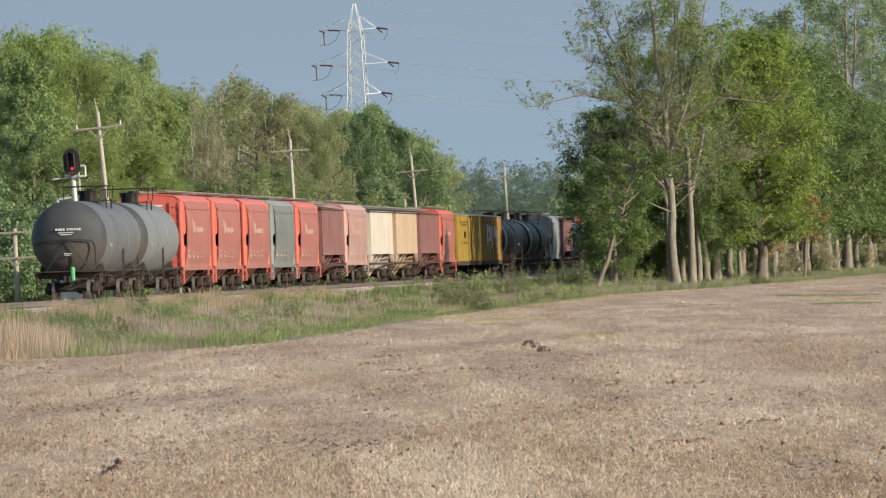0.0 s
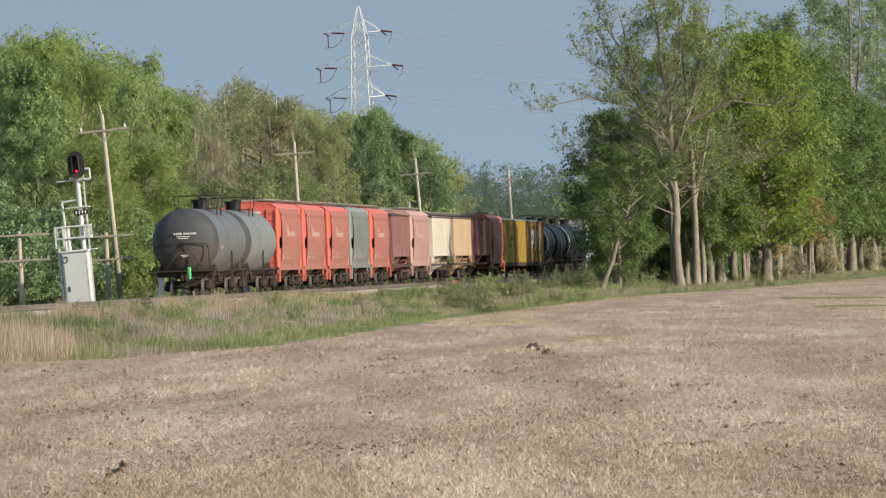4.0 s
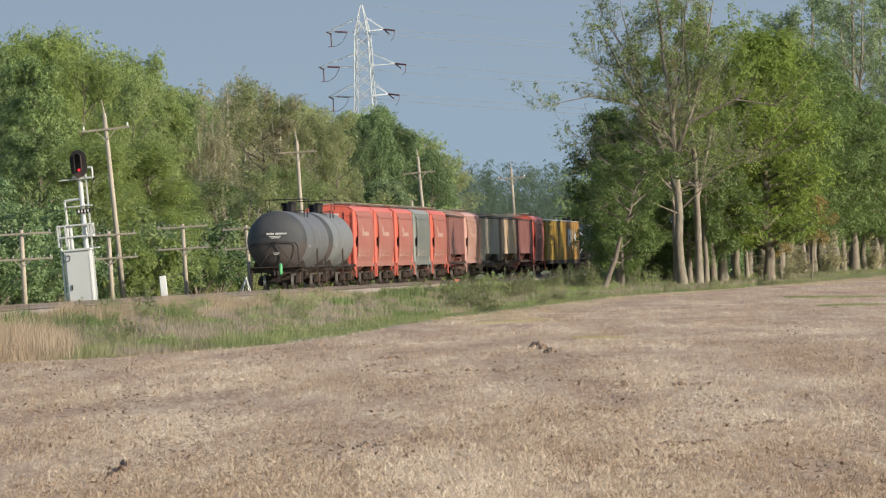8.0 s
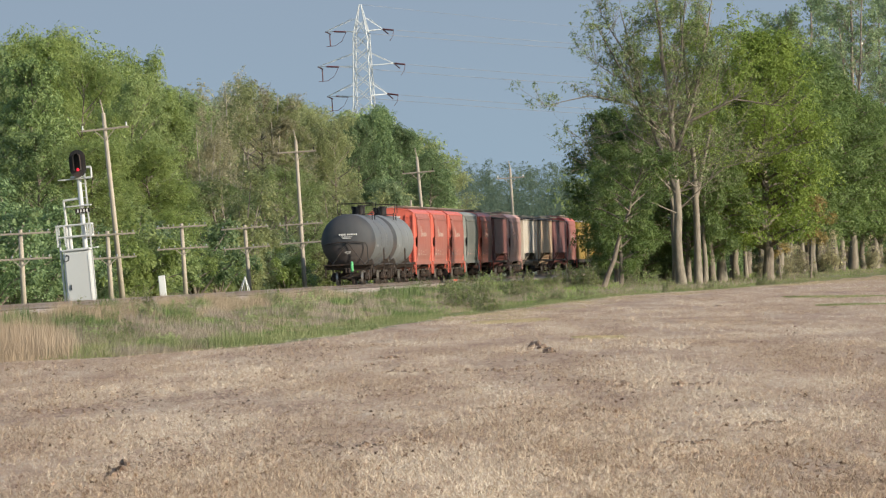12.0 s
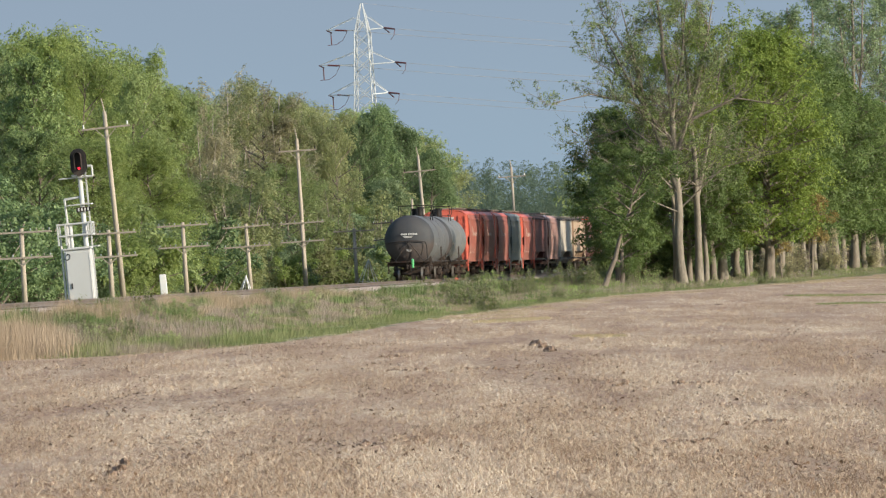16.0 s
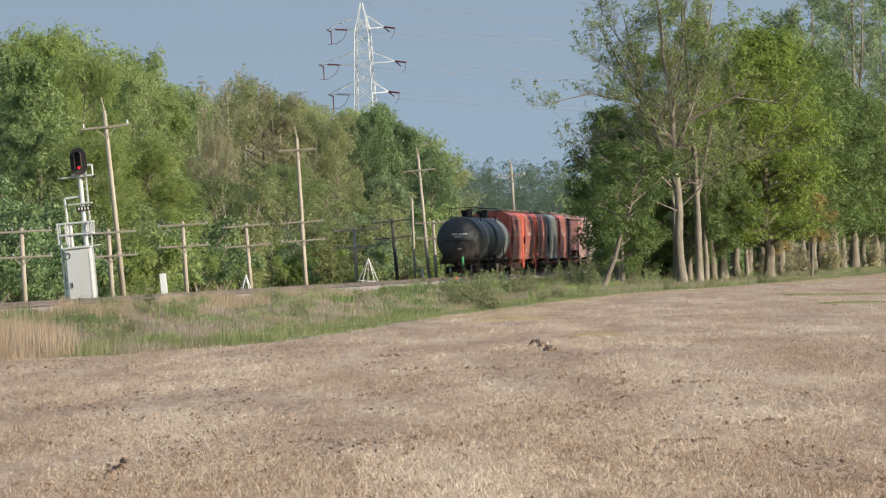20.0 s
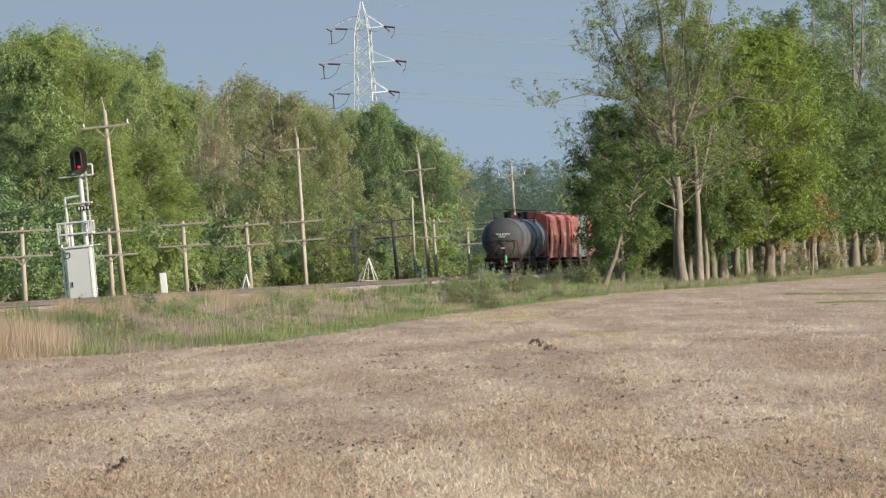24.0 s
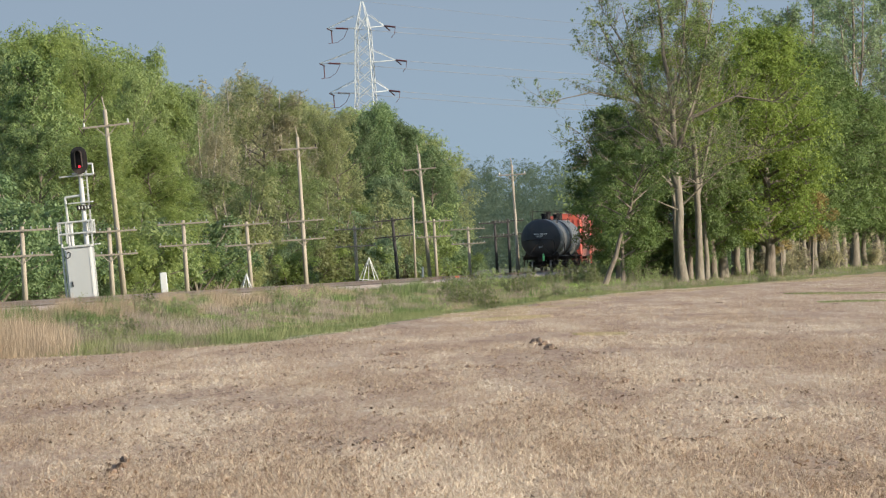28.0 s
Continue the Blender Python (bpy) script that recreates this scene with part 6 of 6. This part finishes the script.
def bank_growth():
    rng = np.random.default_rng(9)

    def patch(name, label, n, y0, y1, u0, u1, length, width, lean, mat, thin=None, seed=0.0, power=1.0, shift=0.0, side=None):
        y = y0 * (y1 / y0) ** (rng.uniform(0, 1, n) ** power)
        e = np.interp(y, EDGE_Y, EDGE_U) + shift
        u = rng.uniform(0, 1, n)
        u = (u0 if u0 >= 0 else e + u0) * (1 - u) + np.where(u1 > 0, u1, e + u1) * u
        x = track_x(y) + u
        keep = np.abs(x) < .05 * y + 2
        if side:
            keep &= (x / y + rng.normal(0, .0009, len(x)) > side[0]) & (x / y + rng.normal(0, .0009, len(x)) < side[1])
        x, y = x[keep], y[keep]
        if thin is not None:
            p = np.array([noise.noise(Vector((a * .26, b * .07, seed))) for a, b in zip(x, y)])
            k2 = p > thin
            x, y = x[k2], y[k2]
        m = len(x)
        tuft = np.array([.8 + 1.1 * noise.noise(Vector((a * .9, b * .16, seed + 50))) for a, b in zip(x, y)]).clip(.35, 1.4)
        v = blades(rng, x, y, tuft * length * rng.uniform(.45, 1.25, m), width * rng.uniform(.6, 1.3, m), lean)
        tagged(put(name, quads(name, v), mat), label, "grass", kind="stuff")
    patch("bank_grass", "fresh green grass along the foot of the bank", 240000, 299, 1000, -8.5, -.02, .17, .02, .85, GRASS, .0, 2.0, 1.5)
    patch("edge_grass", "bright fresh green grass strip along the field's edge", 230000, 310, 1000, -3.4, .1, .14, .026, .9, FRESHGRASS, -.1, 31.0, 1.3, side=(-.0262, .05))
    patch("mauve_grass", "tall grey-mauve dead grass on the railway bank", 150000, 303, 800, 3.4, -4.2, .42, .012, .5, MAUVEGRASS, -.04, 33.0, 1.4)
    patch("broad_weeds", "broad-leaved dark green weeds on the railway bank", 90000, 303, 800, 3.6, -3.0, .34, .03, .65, WEEDGREEN, .1, 37.0, 1.4)
    patch("ochre_grass", "short ochre grass along the field's edge", 26000, 440, 800, -4.5, -.02, .10, .024, .8, OCHREGRASS, -0.02, 12.0, shift=4.0)
    patch("bank_brush", "grey-brown dead weed stalks on the bank", 60000, 298.5, 345, 5.0, -.1, .5, .012, .5, RESIDUE_PALE, -.2, 15.0, side=(-.037, -.0315))
    patch("foot_brush", "purple-brown dead weeds at the foot of the bank", 60000, 299, 340, -3.2, -.05, .3, .012, .6, RESIDUE_PALE, -.25, 17.0, side=(-.0315, -.023))
    patch("tall_weeds", "tall grey-green weeds at the foot of the bank", 80000, 299, 352, 4.5, -.2, .42, .014, .65, GRASS, -0.02, 19.0, side=(-.037, .05))
    patch("track_weeds", "tall dry grass beside the ballast", 110000, 299, 560, 2.7, 5.5, .62, .012, .5, DRYGRASS, -.18, 16.0)
    patch("shoulder_growth", "dark green weeds crowding the ballast shoulder", 70000, 300, 700, 2.6, 6.5, .58, .024, .5, WEEDGREEN, .06, 41.0)
    patch("weed_grass", "green weeds scattered over the railway bank", 160000, 300, 900, 4.2, -1.0, .27, .018, .75, GRASS, 0.02, 3.0, 1.4)
    patch("dry_grass", "dry tan grass on the railway bank", 220000, 300, 950, 2.7, -3.0, .24, .012, .75, DRYGRASS, -0.12, 8.0, 1.4)
    patch("reed_grass", "tall dry tan reeds at the foot of the bank", 110000, 297.5, 346, 4.0, -.05, .85, .011, .28, REEDS, side=(-.06, -.0364))
    patch("reed_fringe", "thinning dry reeds beside the denser reed bed", 20000, 298.5, 320, 4.0, -.2, .65, .011, .4, REEDS, -.1, 21.0, side=(-.0366, -.034))
    patch("row_grass", "fresh green grass along the foot of the tree row", 150000, 600, 1000, -11.0, .3, .22, .04, .8, FRESHGRASS, -.3, 43.0)
    patch("field_weeds", "thin yellow-green weeds in the stubble", 9000, 600, 760, 28.0, 42.0, .08, .04, .8, OCHREGRASS, 0.0, 5.0)
    patch("shoulder_weeds", "sparse dry weeds on the ballast shoulder", 20000, 330, 900, 2.0, 4.5, .3, .02, .45, DRYGRASS, -0.05, 6.0)
    # long thin strips of green and ochre volunteer growth in the stubble
    for x0, y0, x1, y1, deep, n, mat, lab in STRIPS:
        f = rng.uniform(0, 1, n)
        x = x0 + (x1 - x0) * f
        y = y0 + (y1 - y0) * f + rng.normal(0, 1, n) * deep * (.4 + .6 * np.sin(np.pi * f))
        v = blades(rng, x, y, rng.uniform(.03, .09, n), rng.uniform(.02, .045, n), 1.0)
        tagged(put("volunteer_growth", quads("volunteer_growth", v), mat), lab, "weeds", kind="stuff")
    R = random.Random(14)
    kinds = [weed("leafy green weed clump on the railway bank", 71, 1.5, 1.5, WEEDLEAF),
             weed("fresh green weed clump on the railway bank", 72, 1.25, 1.8, GREENLEAF),
             weed("olive-brown weed clump on the railway bank", 73, 1.4, 1.5, WEEDLEAF)]
    used = [False] * 3
    spots = [(255, 535, 1.1, 0), (315, 555, .9, 1), (330, 560, .8, 1), (485, 540, .9, 2), (440, 570, .7, 1), (640, 540, .8, 0), (795, 525, 1.0, 2), (828, 535, 1.25, 0), (858, 545, 1.1, 2), (812, 540, 1.2, 2), (842, 528, 1.3, 2), (875, 510, 1.3, 1), (910, 520, 1.2, 2), (940, 510, 1.1, 0), (985, 505, 1.2, 0), (1020, 505, 1.3, 0), (1050, 505, 1.4, 0), (1120, 500, 1.2, 0), (1150, 500, 1.1, 1), (700, 545, .7, 2), (150, 552, .8, 2), (190, 565, .8, 2), (760, 515, .8, 0), (560, 530, .6, 2)]
    for x, yb, s, k in spots:
        u = x - 786
        vb = yb - 441 + u * math.tan(radians(2)) - 24
        # the place on the bank between its foot and the ballast that shows at this height
        best = None
        for d in range(300, 900, 4):
            px = at_px(u, d)
            if not 3.8 < px - track_x(d) < np.interp(d, EDGE_Y, EDGE_U):
                continue
            err = abs((EYE_Z - ground_z(px, d)) * 18600 / d - vb)
            if best is None or err < best[0]:
                best = (err, px, d)
        if best:
            place(kinds[k], best[1], best[2], s * (.8 if x < 780 else .95), None, R.uniform(0, 360), .05, copies=used[k])
            used[k] = True
    for k in range(90):
        d = R.uniform(310, 860) if k > 40 else R.uniform(600, 860)
        i = R.choice([0, 1, 2, 2])
        px = track_x(d) + R.uniform(4.3, np.interp(d, EDGE_Y, EDGE_U) - 2)
        if abs(px) < .046 * d:
            place(kinds[i], px, d, R.uniform(.25, .7), None, R.uniform(0, 360), .05, copies=used[i])
            used[i] = True


bank_growth()


# ---- what moves ----
def motions():
    for ob, mid in CARS:
        walk(ob, [(t, on_track(mid + SPEED * t)) for t in (0.0, 7.0, 14.0, 21.0, 28.0)])
    step = SPEED / math.cos(radians(TURN)) / FPS / .42
    for ob, mid in CARS[:7]:
        for bo in ob.children:
            for ws in bo.children:
                if ws.name.startswith("wheelset"):
                    y, z = ws.location.y, ws.location.z
                    walk(ws, [(k / FPS, pose(0, y, z, -math.degrees(step) * k)) for k in range(28 * FPS + 1)])


motions()
